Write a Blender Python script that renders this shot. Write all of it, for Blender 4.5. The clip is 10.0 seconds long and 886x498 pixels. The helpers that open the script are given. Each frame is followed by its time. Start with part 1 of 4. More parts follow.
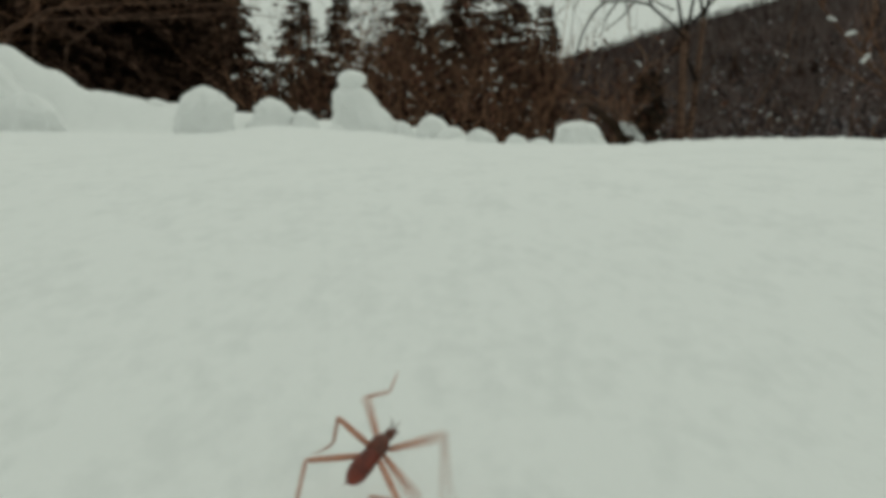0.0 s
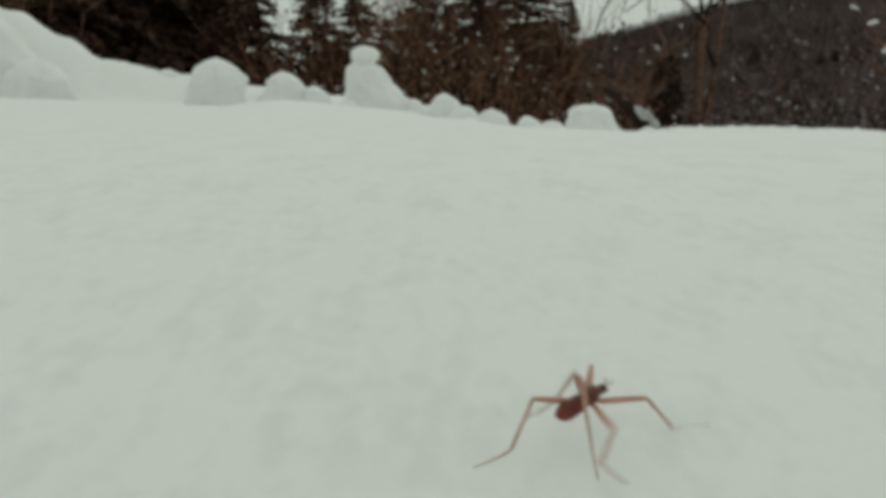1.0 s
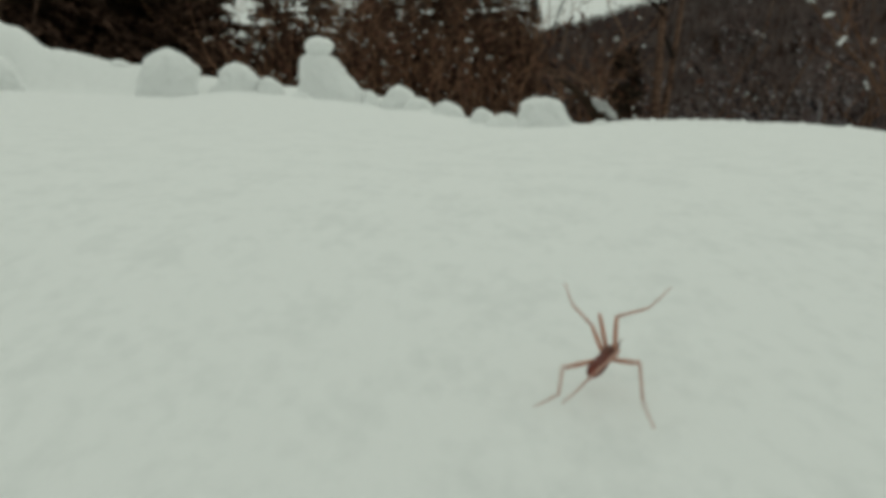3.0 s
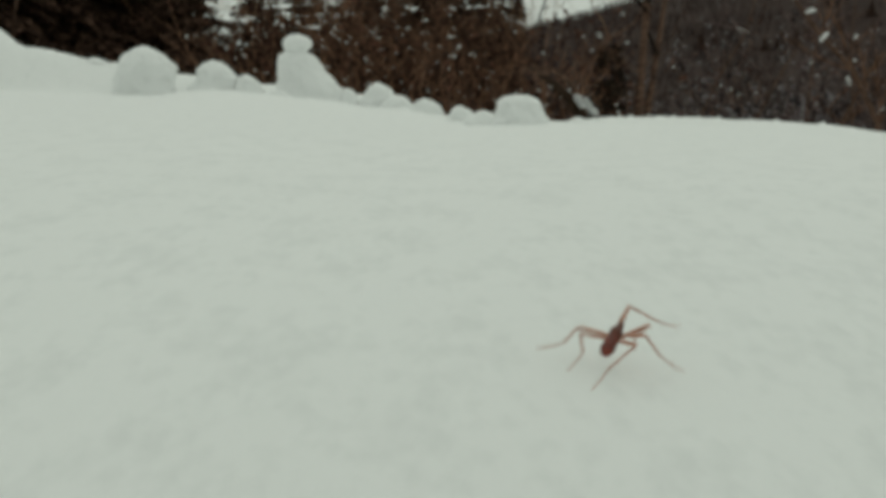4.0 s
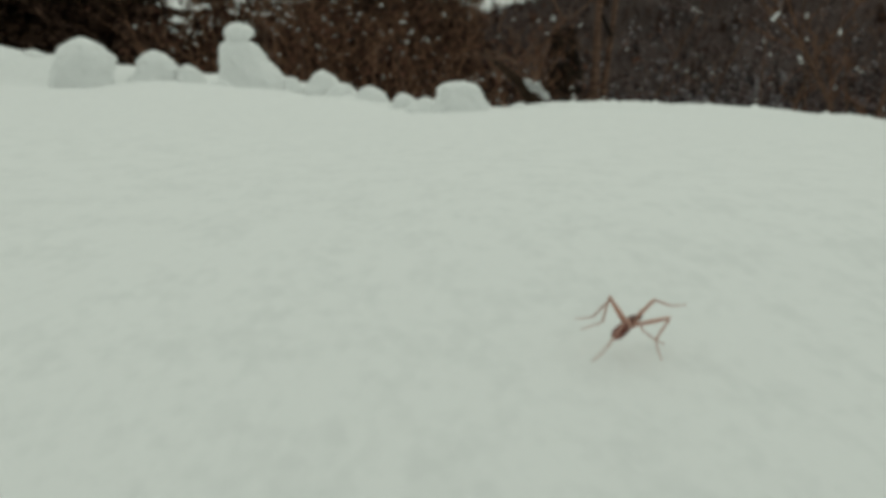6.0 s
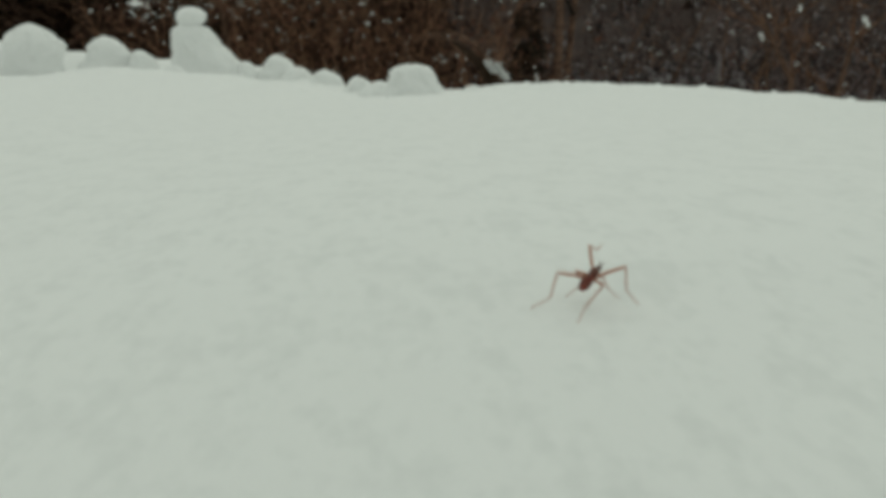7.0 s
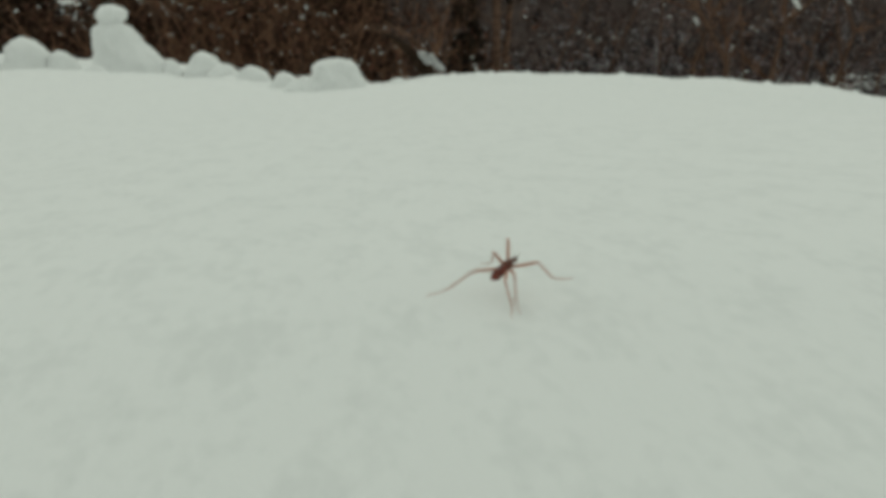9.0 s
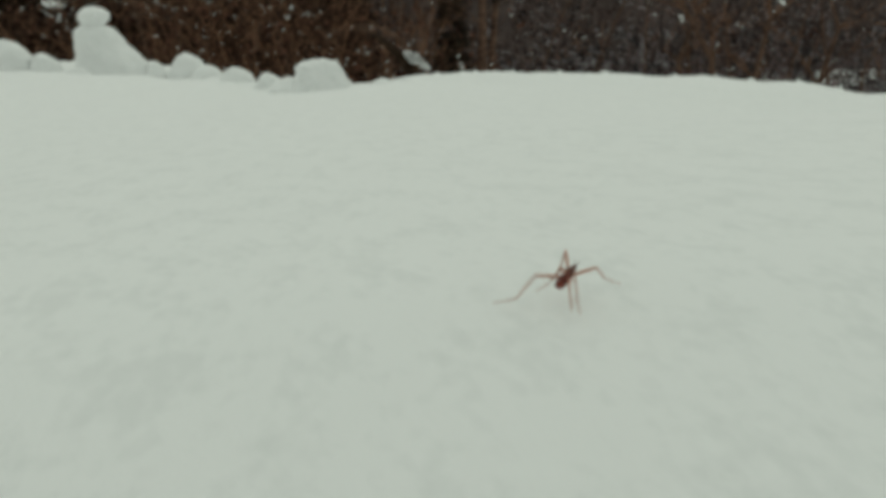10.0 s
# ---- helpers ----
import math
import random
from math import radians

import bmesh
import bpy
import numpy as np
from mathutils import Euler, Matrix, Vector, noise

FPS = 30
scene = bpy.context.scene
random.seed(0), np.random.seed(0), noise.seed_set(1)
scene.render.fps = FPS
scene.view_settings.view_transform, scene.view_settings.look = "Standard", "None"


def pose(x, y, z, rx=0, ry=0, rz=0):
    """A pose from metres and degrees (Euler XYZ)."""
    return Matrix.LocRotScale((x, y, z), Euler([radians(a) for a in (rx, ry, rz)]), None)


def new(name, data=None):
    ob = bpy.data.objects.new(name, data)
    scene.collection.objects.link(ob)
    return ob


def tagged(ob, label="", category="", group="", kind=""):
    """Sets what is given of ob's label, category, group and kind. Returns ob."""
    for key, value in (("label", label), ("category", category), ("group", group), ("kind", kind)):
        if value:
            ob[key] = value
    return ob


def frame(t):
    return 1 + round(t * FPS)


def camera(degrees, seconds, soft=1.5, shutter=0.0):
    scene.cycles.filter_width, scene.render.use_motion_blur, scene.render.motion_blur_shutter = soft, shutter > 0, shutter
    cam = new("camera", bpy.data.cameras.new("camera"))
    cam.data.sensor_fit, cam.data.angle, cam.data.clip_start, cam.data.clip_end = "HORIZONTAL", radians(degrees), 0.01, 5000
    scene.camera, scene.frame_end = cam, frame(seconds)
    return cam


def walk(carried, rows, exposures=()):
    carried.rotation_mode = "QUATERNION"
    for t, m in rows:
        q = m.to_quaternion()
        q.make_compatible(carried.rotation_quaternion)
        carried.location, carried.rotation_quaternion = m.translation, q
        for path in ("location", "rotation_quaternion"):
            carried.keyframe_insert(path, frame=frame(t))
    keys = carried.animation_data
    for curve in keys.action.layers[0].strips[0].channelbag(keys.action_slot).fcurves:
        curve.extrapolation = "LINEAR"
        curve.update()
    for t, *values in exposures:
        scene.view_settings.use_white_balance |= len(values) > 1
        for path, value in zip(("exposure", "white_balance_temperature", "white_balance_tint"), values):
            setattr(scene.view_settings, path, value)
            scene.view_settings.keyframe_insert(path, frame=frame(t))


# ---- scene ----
# camera: a lens a few centimetres over the snow, following the insect up a gentle slope
cam = camera(48.27, 10.0, soft=5.2, shutter=0.4)
PATH = [
    # seconds, x, y, z, pitch, roll, yaw
    (0.0, 0.0000, 0.0000, 0.0355, -6.204, -0.484, 0.032),
    (0.3, 0.0030, 0.0050, 0.0364, -5.971, -1.018, -0.472),
    (0.5, 0.0055, 0.0080, 0.0500, -5.480, -1.410, 0.472),
    (0.6, 0.0068, 0.0050, 0.0530, -5.750, -1.582, 0.751),
    (0.7, 0.0080, 0.0030, 0.0530, -6.520, -1.739, 0.932),
    (0.8, 0.0095, 0.0040, 0.0470, -7.000, -1.897, 0.834),
    (0.9, 0.0110, 0.0075, 0.0410, -7.420, -2.045, 0.726),
    (1.0, 0.0123, 0.0156, 0.0379, -7.453, -2.124, 0.929),
    (1.5, 0.0190, 0.0204, 0.0391, -7.632, -1.922, -0.268),
    (2.0, 0.0205, 0.0220, 0.0405, -7.470, -1.967, -0.520),
    (2.5, 0.0298, 0.0265, 0.0427, -7.779, -2.128, -0.834),
    (4.0, 0.0696, 0.0461, 0.0506, -8.114, -2.052, -1.928),
    (4.5, 0.0790, 0.0518, 0.0498, -8.403, -1.820, -2.615),
    (5.0, 0.0942, 0.0583, 0.0523, -8.264, -1.604, -3.258),
    (5.5, 0.1100, 0.0648, 0.0553, -8.389, -1.399, -3.491),
    (7.0, 0.1654, 0.0843, 0.0640, -9.965, -0.302, -5.997),
    (7.5, 0.1831, 0.0904, 0.0656, -10.040, -0.038, -6.682),
    (8.0, 0.1998, 0.0963, 0.0667, -10.397, 0.188, -7.689),
    (8.5, 0.2132, 0.1020, 0.0677, -10.459, 0.597, -8.532),
    (9.0, 0.2189, 0.1065, 0.0676, -10.500, 1.156, -9.179),
    (9.5, 0.2242, 0.1111, 0.0700, -10.339, 1.311, -9.496),
    (10.0, 0.2275, 0.1140, 0.0690, -10.572, 1.599, -9.924),
]
walk(cam, [(t, pose(x, y, z, 90 + p, r, w)) for t, x, y, z, p, r, w in PATH],
     exposures=[(0.0, -0.47, 6780, -8), (10.0, -0.47, 6780, -8)])

# ---- overcast winter sky ----
SUN_HEIGHT, SUN_SIDE = 64, 20
world = bpy.data.worlds.new("world")
scene.world = world
world.use_nodes = True
wn, wl = world.node_tree.nodes, world.node_tree.links
wn.clear()
w_sky = wn.new("ShaderNodeTexSky")
w_sky.sky_type, w_sky.sun_disc = "NISHITA", False
w_sky.sun_elevation, w_sky.sun_rotation = radians(SUN_HEIGHT), radians(SUN_SIDE)
w_sky.dust_density, w_sky.ozone_density = 4.0, 1.0
w_hue = wn.new("ShaderNodeHueSaturation")
w_hue.inputs["Saturation"].default_value = 0.15
w_bg = wn.new("ShaderNodeBackground")
w_bg.inputs["Strength"].default_value = 0.11
w_out = wn.new("ShaderNodeOutputWorld")
wl.new(w_sky.outputs[0], w_hue.inputs["Color"])
# a layer of even cloud before most of the sky
w_cloud = wn.new("ShaderNodeMixRGB")
w_cloud.inputs["Fac"].default_value = 0.8
w_cloud.inputs["Color2"].default_value = (6.9, 6.9, 7.0, 1)
wl.new(w_hue.outputs[0], w_cloud.inputs["Color1"])
wl.new(w_cloud.outputs[0], w_bg.inputs["Color"])
wl.new(w_bg.outputs[0], w_out.inputs["Surface"])

sun = new("sun", bpy.data.lights.new("sun", "SUN"))
sun.data.energy, sun.data.angle, sun.data.color = 0.3, radians(60), (1.0, 0.97, 0.93)
sun.matrix_world = pose(0, 0, 30, 90 - SUN_HEIGHT, 0, 180 - SUN_SIDE)


# ---- materials ----
def nodes_of(name):
    m = bpy.data.materials.new(name)
    m.use_nodes = True
    n, l = m.node_tree.nodes, m.node_tree.links
    return m, n, l, n["Principled BSDF"]


def mottled(name, dark, light, scale, rough=0.8, bump=0.3, fine=6.0, dist=0.01, metal=0.0, by_island=0.0, spec=0.03, low=0.3, high=0.7):
    """Two scales of noise between two colours, with bump."""
    m, n, l, b = nodes_of(name)
    co = n.new("ShaderNodeTexCoord")
    a = n.new("ShaderNodeTexNoise")
    a.inputs["Scale"].default_value, a.inputs["Detail"].default_value = scale, 6
    f = n.new("ShaderNodeTexNoise")
    f.inputs["Scale"].default_value, f.inputs["Detail"].default_value = scale * fine, 4
    mix = n.new("ShaderNodeMath")
    mix.operation = "MULTIPLY_ADD"
    mix.inputs[1].default_value, mix.inputs[2].default_value = 0.4, -0.2
    add = n.new("ShaderNodeMath")
    l.new(co.outputs["Object"], a.inputs["Vector"])
    l.new(co.outputs["Object"], f.inputs["Vector"])
    l.new(f.outputs[0], mix.inputs[0])
    l.new(a.outputs[0], add.inputs[0])
    l.new(mix.outputs[0], add.inputs[1])
    out = add.outputs[0]
    if by_island:
        g = n.new("ShaderNodeNewGeometry")
        k = n.new("ShaderNodeMath")
        k.operation = "MULTIPLY_ADD"
        k.inputs[1].default_value = by_island
        l.new(g.outputs["Random Per Island"], k.inputs[0])
        l.new(out, k.inputs[2])
        s = n.new("ShaderNodeMath")
        s.operation = "SUBTRACT"
        s.inputs[1].default_value = by_island / 2
        l.new(k.outputs[0], s.inputs[0])
        out = s.outputs[0]
    ramp = n.new("ShaderNodeValToRGB")
    ramp.color_ramp.elements[0].position, ramp.color_ramp.elements[0].color = low, (*dark, 1)
    ramp.color_ramp.elements[1].position, ramp.color_ramp.elements[1].color = high, (*light, 1)
    l.new(out, ramp.inputs[0])
    l.new(ramp.outputs[0], b.inputs["Base Color"])
    b.inputs["Roughness"].default_value, b.inputs["Metallic"].default_value = rough, metal
    b.inputs["Specular IOR Level"].default_value = spec
    if bump:
        bp = n.new("ShaderNodeBump")
        bp.inputs["Strength"].default_value, bp.inputs["Distance"].default_value = bump, dist
        l.new(add.outputs[0], bp.inputs["Height"])
        l.new(bp.outputs[0], b.inputs["Normal"])
    return m


def snow_material():
    """Old, slightly melted snow: soft mottling of a centimetre, grains of a millimetre."""
    m, n, l, b = nodes_of("snow")
    co = n.new("ShaderNodeTexCoord")
    along_slope = n.new("ShaderNodeMapping")
    along_slope.inputs["Scale"].default_value = (1.0, 0.5, 1.0)
    l.new(co.outputs["Object"], along_slope.inputs["Vector"])
    big, mid, fine = (n.new("ShaderNodeTexNoise") for _ in range(3))
    for node, sc, det in ((big, 110, 3), (mid, 420, 5), (fine, 1100, 3)):
        node.inputs["Scale"].default_value, node.inputs["Detail"].default_value = sc, det
        l.new(along_slope.outputs[0], node.inputs["Vector"])
    s1 = n.new("ShaderNodeMath")
    s1.operation = "MULTIPLY_ADD"
    s1.inputs[1].default_value = 0.9
    l.new(mid.outputs[0], s1.inputs[0])
    l.new(big.outputs[0], s1.inputs[2])
    ramp = n.new("ShaderNodeValToRGB")
    ramp.color_ramp.elements[0].position, ramp.color_ramp.elements[0].color = 0.70, (0.775, 0.787, 0.783, 1)
    ramp.color_ramp.elements[1].position, ramp.color_ramp.elements[1].color = 1.0, (0.835, 0.845, 0.84, 1)
    l.new(s1.outputs[0], ramp.inputs[0])
    l.new(ramp.outputs[0], b.inputs["Base Color"])
    b.inputs["Roughness"].default_value = 0.75
    b.inputs["Specular IOR Level"].default_value = 0.12
    b.inputs["Subsurface Weight"].default_value = 1.0
    b.inputs["Subsurface Scale"].default_value = 0.022
    b.inputs["Subsurface Radius"].default_value = (1.0, 1.0, 1.0)
    b1, b2 = n.new("ShaderNodeBump"), n.new("ShaderNodeBump")
    b1.inputs["Strength"].default_value, b1.inputs["Distance"].default_value = 0.4, 0.0009
    b2.inputs["Strength"].default_value, b2.inputs["Distance"].default_value = 0.2, 0.0003
    l.new(s1.outputs[0], b1.inputs["Height"])
    l.new(fine.outputs[0], b2.inputs["Height"])
    l.new(b1.outputs[0], b2.inputs["Normal"])
    l.new(b2.outputs[0], b.inputs["Normal"])
    return m


SNOW = snow_material()
NEEDLES = mottled("spruce_needles", (0.02736, 0.016, 0.012), (0.1197, 0.072, 0.052), 9, by_island=0.5, bump=0)
DARK_NEEDLES = mottled("dark_spruce_needles", (0.010, 0.008, 0.006), (0.045, 0.036, 0.027), 9, by_island=0.5, bump=0)
BARK = mottled("bark", (0.0513, 0.032, 0.023), (0.1824, 0.112, 0.082), 25, bump=0.5)
LOG_BARK = mottled("rotten_bark", (0.014, 0.009, 0.006), (0.055, 0.036, 0.025), 30, bump=0.6, dist=0.02)
# near-black bark, for the bare tree's branches and some thicket shrubs
DARK_BARK = mottled("blackish_bark", (0.005, 0.004, 0.003), (0.018, 0.012, 0.009), 25, bump=0.5, spec=0.1)
TWIG = mottled("brown_twigs", (0.01482, 0.007, 0.005), (0.3306, 0.185, 0.12), 6, by_island=0.9, bump=0, low=0.36, high=0.88)
GREY_TWIG = mottled("grey_twigs", (0.057, 0.039, 0.037), (0.2508, 0.175, 0.17), 14, by_island=0.5, bump=0)
DEAD_LEAF = mottled("dead_leaves", (0.0114, 0.006, 0.004), (0.171, 0.086, 0.062), 5, by_island=1.0, bump=0, low=0.4, high=0.95)
GREY_LEAF = mottled("grey_seed_heads", (0.022, 0.019, 0.021), (0.36, 0.33, 0.345), 5, by_island=0.9, bump=0, low=0.28, high=1.0)
WOODS = mottled("far_woods", (0.032, 0.020, 0.018), (0.064, 0.042, 0.038), 0.02, by_island=0.15, bump=0)
LITTER = mottled("forest_floor", (0.030, 0.0195, 0.0175), (0.058, 0.040, 0.036), 0.03, bump=0)
ABDOMEN = mottled("dark_chitin", (0.060, 0.010, 0.005), (0.22, 0.031, 0.014), 900, rough=0.42, bump=0.3, dist=0.0001, spec=0.5)
THORAX = mottled("brown_chitin", (0.042, 0.012, 0.007), (0.15, 0.038, 0.019), 1100, rough=0.4, bump=0.3, dist=0.0001, spec=0.5)
SHIN = mottled("pale_chitin", (0.36, 0.175, 0.135), (0.58, 0.37, 0.30), 700, rough=0.45, bump=0.2, dist=0.00005, spec=0.4)
LEG = mottled("amber_chitin", (0.38, 0.155, 0.095), (0.58, 0.31, 0.22), 700, rough=0.4, bump=0.2, dist=0.00005, spec=0.5)


# ---- mesh helpers ----
def part(name, bm, material, parent=None, label=""):
    """Links a bmesh as one smooth mesh object under parent."""
    me = bpy.data.meshes.new(name)
    bm.to_mesh(me)
    bm.free()
    me.polygons.foreach_set("use_smooth", [True] * len(me.polygons))
    me.materials.append(material)
    ob = new(name, me)
    if parent:
        ob.parent = parent
    return tagged(ob, label)


def raw(name, verts, faces, material, parent=None, label="", smooth=True):
    me = bpy.data.meshes.new(name)
    me.from_pydata(verts, [], faces)
    me.polygons.foreach_set("use_smooth", [smooth] * len(me.polygons))
    me.materials.append(material)
    ob = new(name, me)
    if parent:
        ob.parent = parent
    return tagged(ob, label)


def tube(verts, faces, points, radii, sides=5):
    """Adds a tapered tube along points to the lists."""
    base = len(verts)
    pts = [Vector(p) for p in points]
    for i, p in enumerate(pts):
        d = (pts[min(i + 1, len(pts) - 1)] - pts[max(i - 1, 0)]).normalized()
        a = d.cross(Vector((0.31, 0.2, 0.93))).normalized()
        b = d.cross(a)
        for k in range(sides):
            w = 2 * math.pi * k / sides
            verts.append(p + radii[i] * (math.cos(w) * a + math.sin(w) * b))
    for i in range(len(pts) - 1):
        for k in range(sides):
            r = base + i * sides
            faces.append((r + k, r + (k + 1) % sides, r + sides + (k + 1) % sides, r + sides + k))
    faces.append(tuple(base + k for k in reversed(range(sides))))
    faces.append(tuple(base + (len(pts) - 1) * sides + k for k in range(sides)))


def smooth(a, b, x):
    k = min(1.0, max(0.0, (x - a) / (b - a)))
    return k * k * (3 - 2 * k)


# ---- ground: one sheet of snow, a slope to a low bank, then level land beyond ----
# direction u = x / y, and tangents of elevation from the first eye: of the snow before the bank, and of the bank's crest
FOOT = [(-0.9, 0.005), (-0.45, 0.005), (-0.24, 0.0050), (-0.17, 0.0130), (-0.08, 0.0085), (0.0, 0.0005), (0.085, -0.0110), (0.14, -0.0085), (0.2, -0.0045), (0.35, -0.0015), (0.95, -0.06)]
BANK = [(-0.9, 0.15), (-0.52, 0.118), (-0.441, 0.092), (-0.39, 0.068), (-0.353, 0.0480), (-0.274, 0.0355), (-0.206, 0.0275), (-0.116, 0.0205), (-0.031, 0.0145),
        (0.060, -0.0025), (0.111, -0.0066), (0.168, -0.0040), (0.24, 0.0030), (0.30, 0.0055), (0.40, 0.0068), (0.45, 0.0055), (0.52, 0.0), (0.634, -0.0090), (0.741, -0.025), (0.95, -0.06)]


def profile(rows, u):
    """The value for the direction u, between the rows."""
    if u <= rows[0][0]:
        return rows[0][1]
    for (u0, z0), (u1, z1) in zip(rows, rows[1:]):
        if u < u1:
            return z0 + (z1 - z0) * smooth(u0, u1, u)
    return rows[-1][1]


def crest_at(u):
    return 4.08 - 0.80 * smooth(-0.06, 0.10, u) - 0.43 * smooth(0.09, 0.17, u) - 1.0 * smooth(0.20, 0.42, u)


CAP = 0.0380


def slope(x, y):
    """The near slope, which levels off a hand's width or two ahead."""
    knee = 0.2 + 0.13 * smooth(0.06, 0.27, x)
    if y < -0.3:
        return -0.045
    v = (y - knee) / 0.022
    over = 0.022 * (math.log1p(math.exp(v)) if v < 30 else v)
    z = 0.15 * (y - over)
    z += (0.0345 - z) * smooth(knee - 0.02, knee + 0.5, y)
    return CAP - 0.0012 * math.log1p(math.exp((CAP - z) / 0.0012))


# small melt pits in the crust: x, y, radius, depth
PITS = [(0.203, 0.249, 0.0016, 0.0007), (0.197, 0.248, 0.0015, 0.0006), (0.002, 0.113, 0.0016, 0.0007), (0.0, 0.095, 0.0013, 0.0006), (0.067, 0.185, 0.0018, 0.0003)]
for _ in range(60):
    PITS.append((random.uniform(-0.12, 0.42), random.uniform(0.05, 0.42), random.uniform(0.0007, 0.0016), random.uniform(0.0002, 0.0007)))


def ground(x, y, rough=True):
    r = math.hypot(x, y)
    z = slope(x, y)
    u = x / max(y, 0.25 * abs(x), 0.05)
    if y > 0:
        crest = crest_at(u)
        top, foot = 0.0355 + profile(BANK, u) * crest, 0.0355 + profile(FOOT, u) * (crest - 0.4)
        foot = min(foot, top)
        z += (foot - z) * smooth(0.5, crest - 0.4, y) ** 1.2
        z += (top - foot) * smooth(crest - 0.42, crest, y)
        if y > crest:
            z += (-1.6 - top) * smooth(crest, crest + 3.2, y)
    if rough and r < 12:
        fade = smooth(0.1, 0.8, r)
        z += (0.0006 + 0.0010 * fade + 0.0020 * smooth(1.5, 2.6, r)) * noise.noise((x * 9, y * 9, 0.3))
        near = 1 - smooth(0.12, 0.34, r)
        z += 0.00012 * noise.noise((x * 48, y * 34, 4.0)) + near * (0.00014 * noise.noise((x * 130, y * 100, 8.0)) + 0.00016 * noise.noise((x * 310, y * 240, 3.0)))
        if r > 1.8:
            z += smooth(1.8, 2.5, r) * (0.0035 * noise.noise((x * 26, y * 26, 1.0)) + 0.003 * noise.noise((x * 70, y * 70, 6.0)))
        if r < 0.5:
            for px, py, pr, pd in PITS:
                q = ((x - px) ** 2 + (y - py) ** 2) / (pr * pr)
                if q < 5:
                    z -= pd * math.exp(-q)
    return z


def build_ground():
    angles = []
    a = -180.0
    while a < 180.0:
        angles.append(a)
        a += 0.22 if -34 <= a < 52 else 3.0
    radii, r = [0.0], 0.02
    while r < 3200:
        radii.append(r)
        if r < 0.34:
            r += 0.0011
        elif 2.2 < r < 4.3:
            r += 0.02
        else:
            r *= 1.013 if r < 6 else 1.09
    cx, cy = 0.08, -0.02
    verts, faces = [(cx, cy, ground(cx, cy))], []
    n = len(angles)
    for r in radii[1:]:
        for a in angles:
            x, y = cx + r * math.sin(radians(a)), cy + r * math.cos(radians(a))
            verts.append((x, y, ground(x, y)))
    for k in range(n):
        faces.append((0, 1 + (k + 1) % n, 1 + k))
    for i in range(len(radii) - 2):
        b = 1 + i * n
        for k in range(n):
            faces.append((b + k, b + (k + 1) % n, b + n + (k + 1) % n, b + n + k))
    ob = raw("ground", verts, faces, SNOW)
    return tagged(ob, "white snow field rising gently to a low bank", "snow", kind="structure")


build_ground()

# ---- hill behind the trees ----
EYE = Vector((0.0, 0.0, 0.0355))


def hill_top(u):
    """Tangent of the skyline's elevation for the direction u."""
    return 0.079 + 0.262 * (u - 0.138) - 0.10 * max(0.0, u - 0.45) if u > 0.05 else 0.05 + 0.05 * (u - 0.05)


def hill_height(u, d):
    k = smooth(90, 600, d)
    return -1.7 + (hill_top(u) * 600 + 1.7) * k ** 0.9 + 3.0 * noise.noise((u * 9, d * 0.007, 2.0)) * k


def build_hill():
    verts, faces = [], []
    us = [-1.0 + 0.02 * i for i in range(121)]
    ds = [90 + 15 * j for j in range(35)] + [650, 800]
    for d in ds:
        for u in us:
            z = hill_height(u, d) if d <= 601 else hill_height(u, 600) - (d - 600) * 0.3
            verts.append((u * d, d, z))
    n = len(us)
    for j in range(len(ds) - 1):
        for i in range(n - 1):
            b = j * n + i
            faces.append((b, b + 1, b + n + 1, b + n))
    ob = raw("hill", verts, faces, LITTER)
    tagged(ob, "brown wooded winter hillside under patchy snow", "hill", kind="structure")
    rnd = random.Random(5)
    verts, faces = [], []
    for _ in range(15000):
        u, d = rnd.uniform(0.0, 1.15), 95 + 510 * rnd.random() ** 0.8
        p = Vector((u * d, d, hill_height(u, d) - 0.2))
        h = rnd.uniform(1.8, 4.2) * min(1.0, 0.25 + d / 400)
        lean = Vector((rnd.uniform(-0.4, 0.4), rnd.uniform(-0.4, 0.4), 0))
        tube(verts, faces, [p, p + Vector((0, 0, h * 0.5)) + lean * 0.4, p + Vector((0, 0, h)) + lean], [0.025 * h, 0.016 * h, 0.005 * h], 3)
        for _ in range(8):
            q = p + Vector((0, 0, h * rnd.uniform(0.3, 0.9)))
            w = rnd.uniform(0, 6.28)
            e = q + Vector((math.cos(w), math.sin(w), rnd.uniform(0.3, 1.1))) * h * rnd.uniform(0.12, 0.32)
            s = Vector((0, 0, h * rnd.uniform(0.015, 0.05)))
            b = len(verts)
            verts += [q - s, q + s, e]
            faces.append((b, b + 1, b + 2))
    ob = raw("far_woods", verts, faces, WOODS)
    tagged(ob, "bare brown trees crowding the distant hillside", "woods", kind="stuff")


build_hill()


# ---- trees and brush beyond the bank ----
def land(x, y):
    return ground(x, y, False)


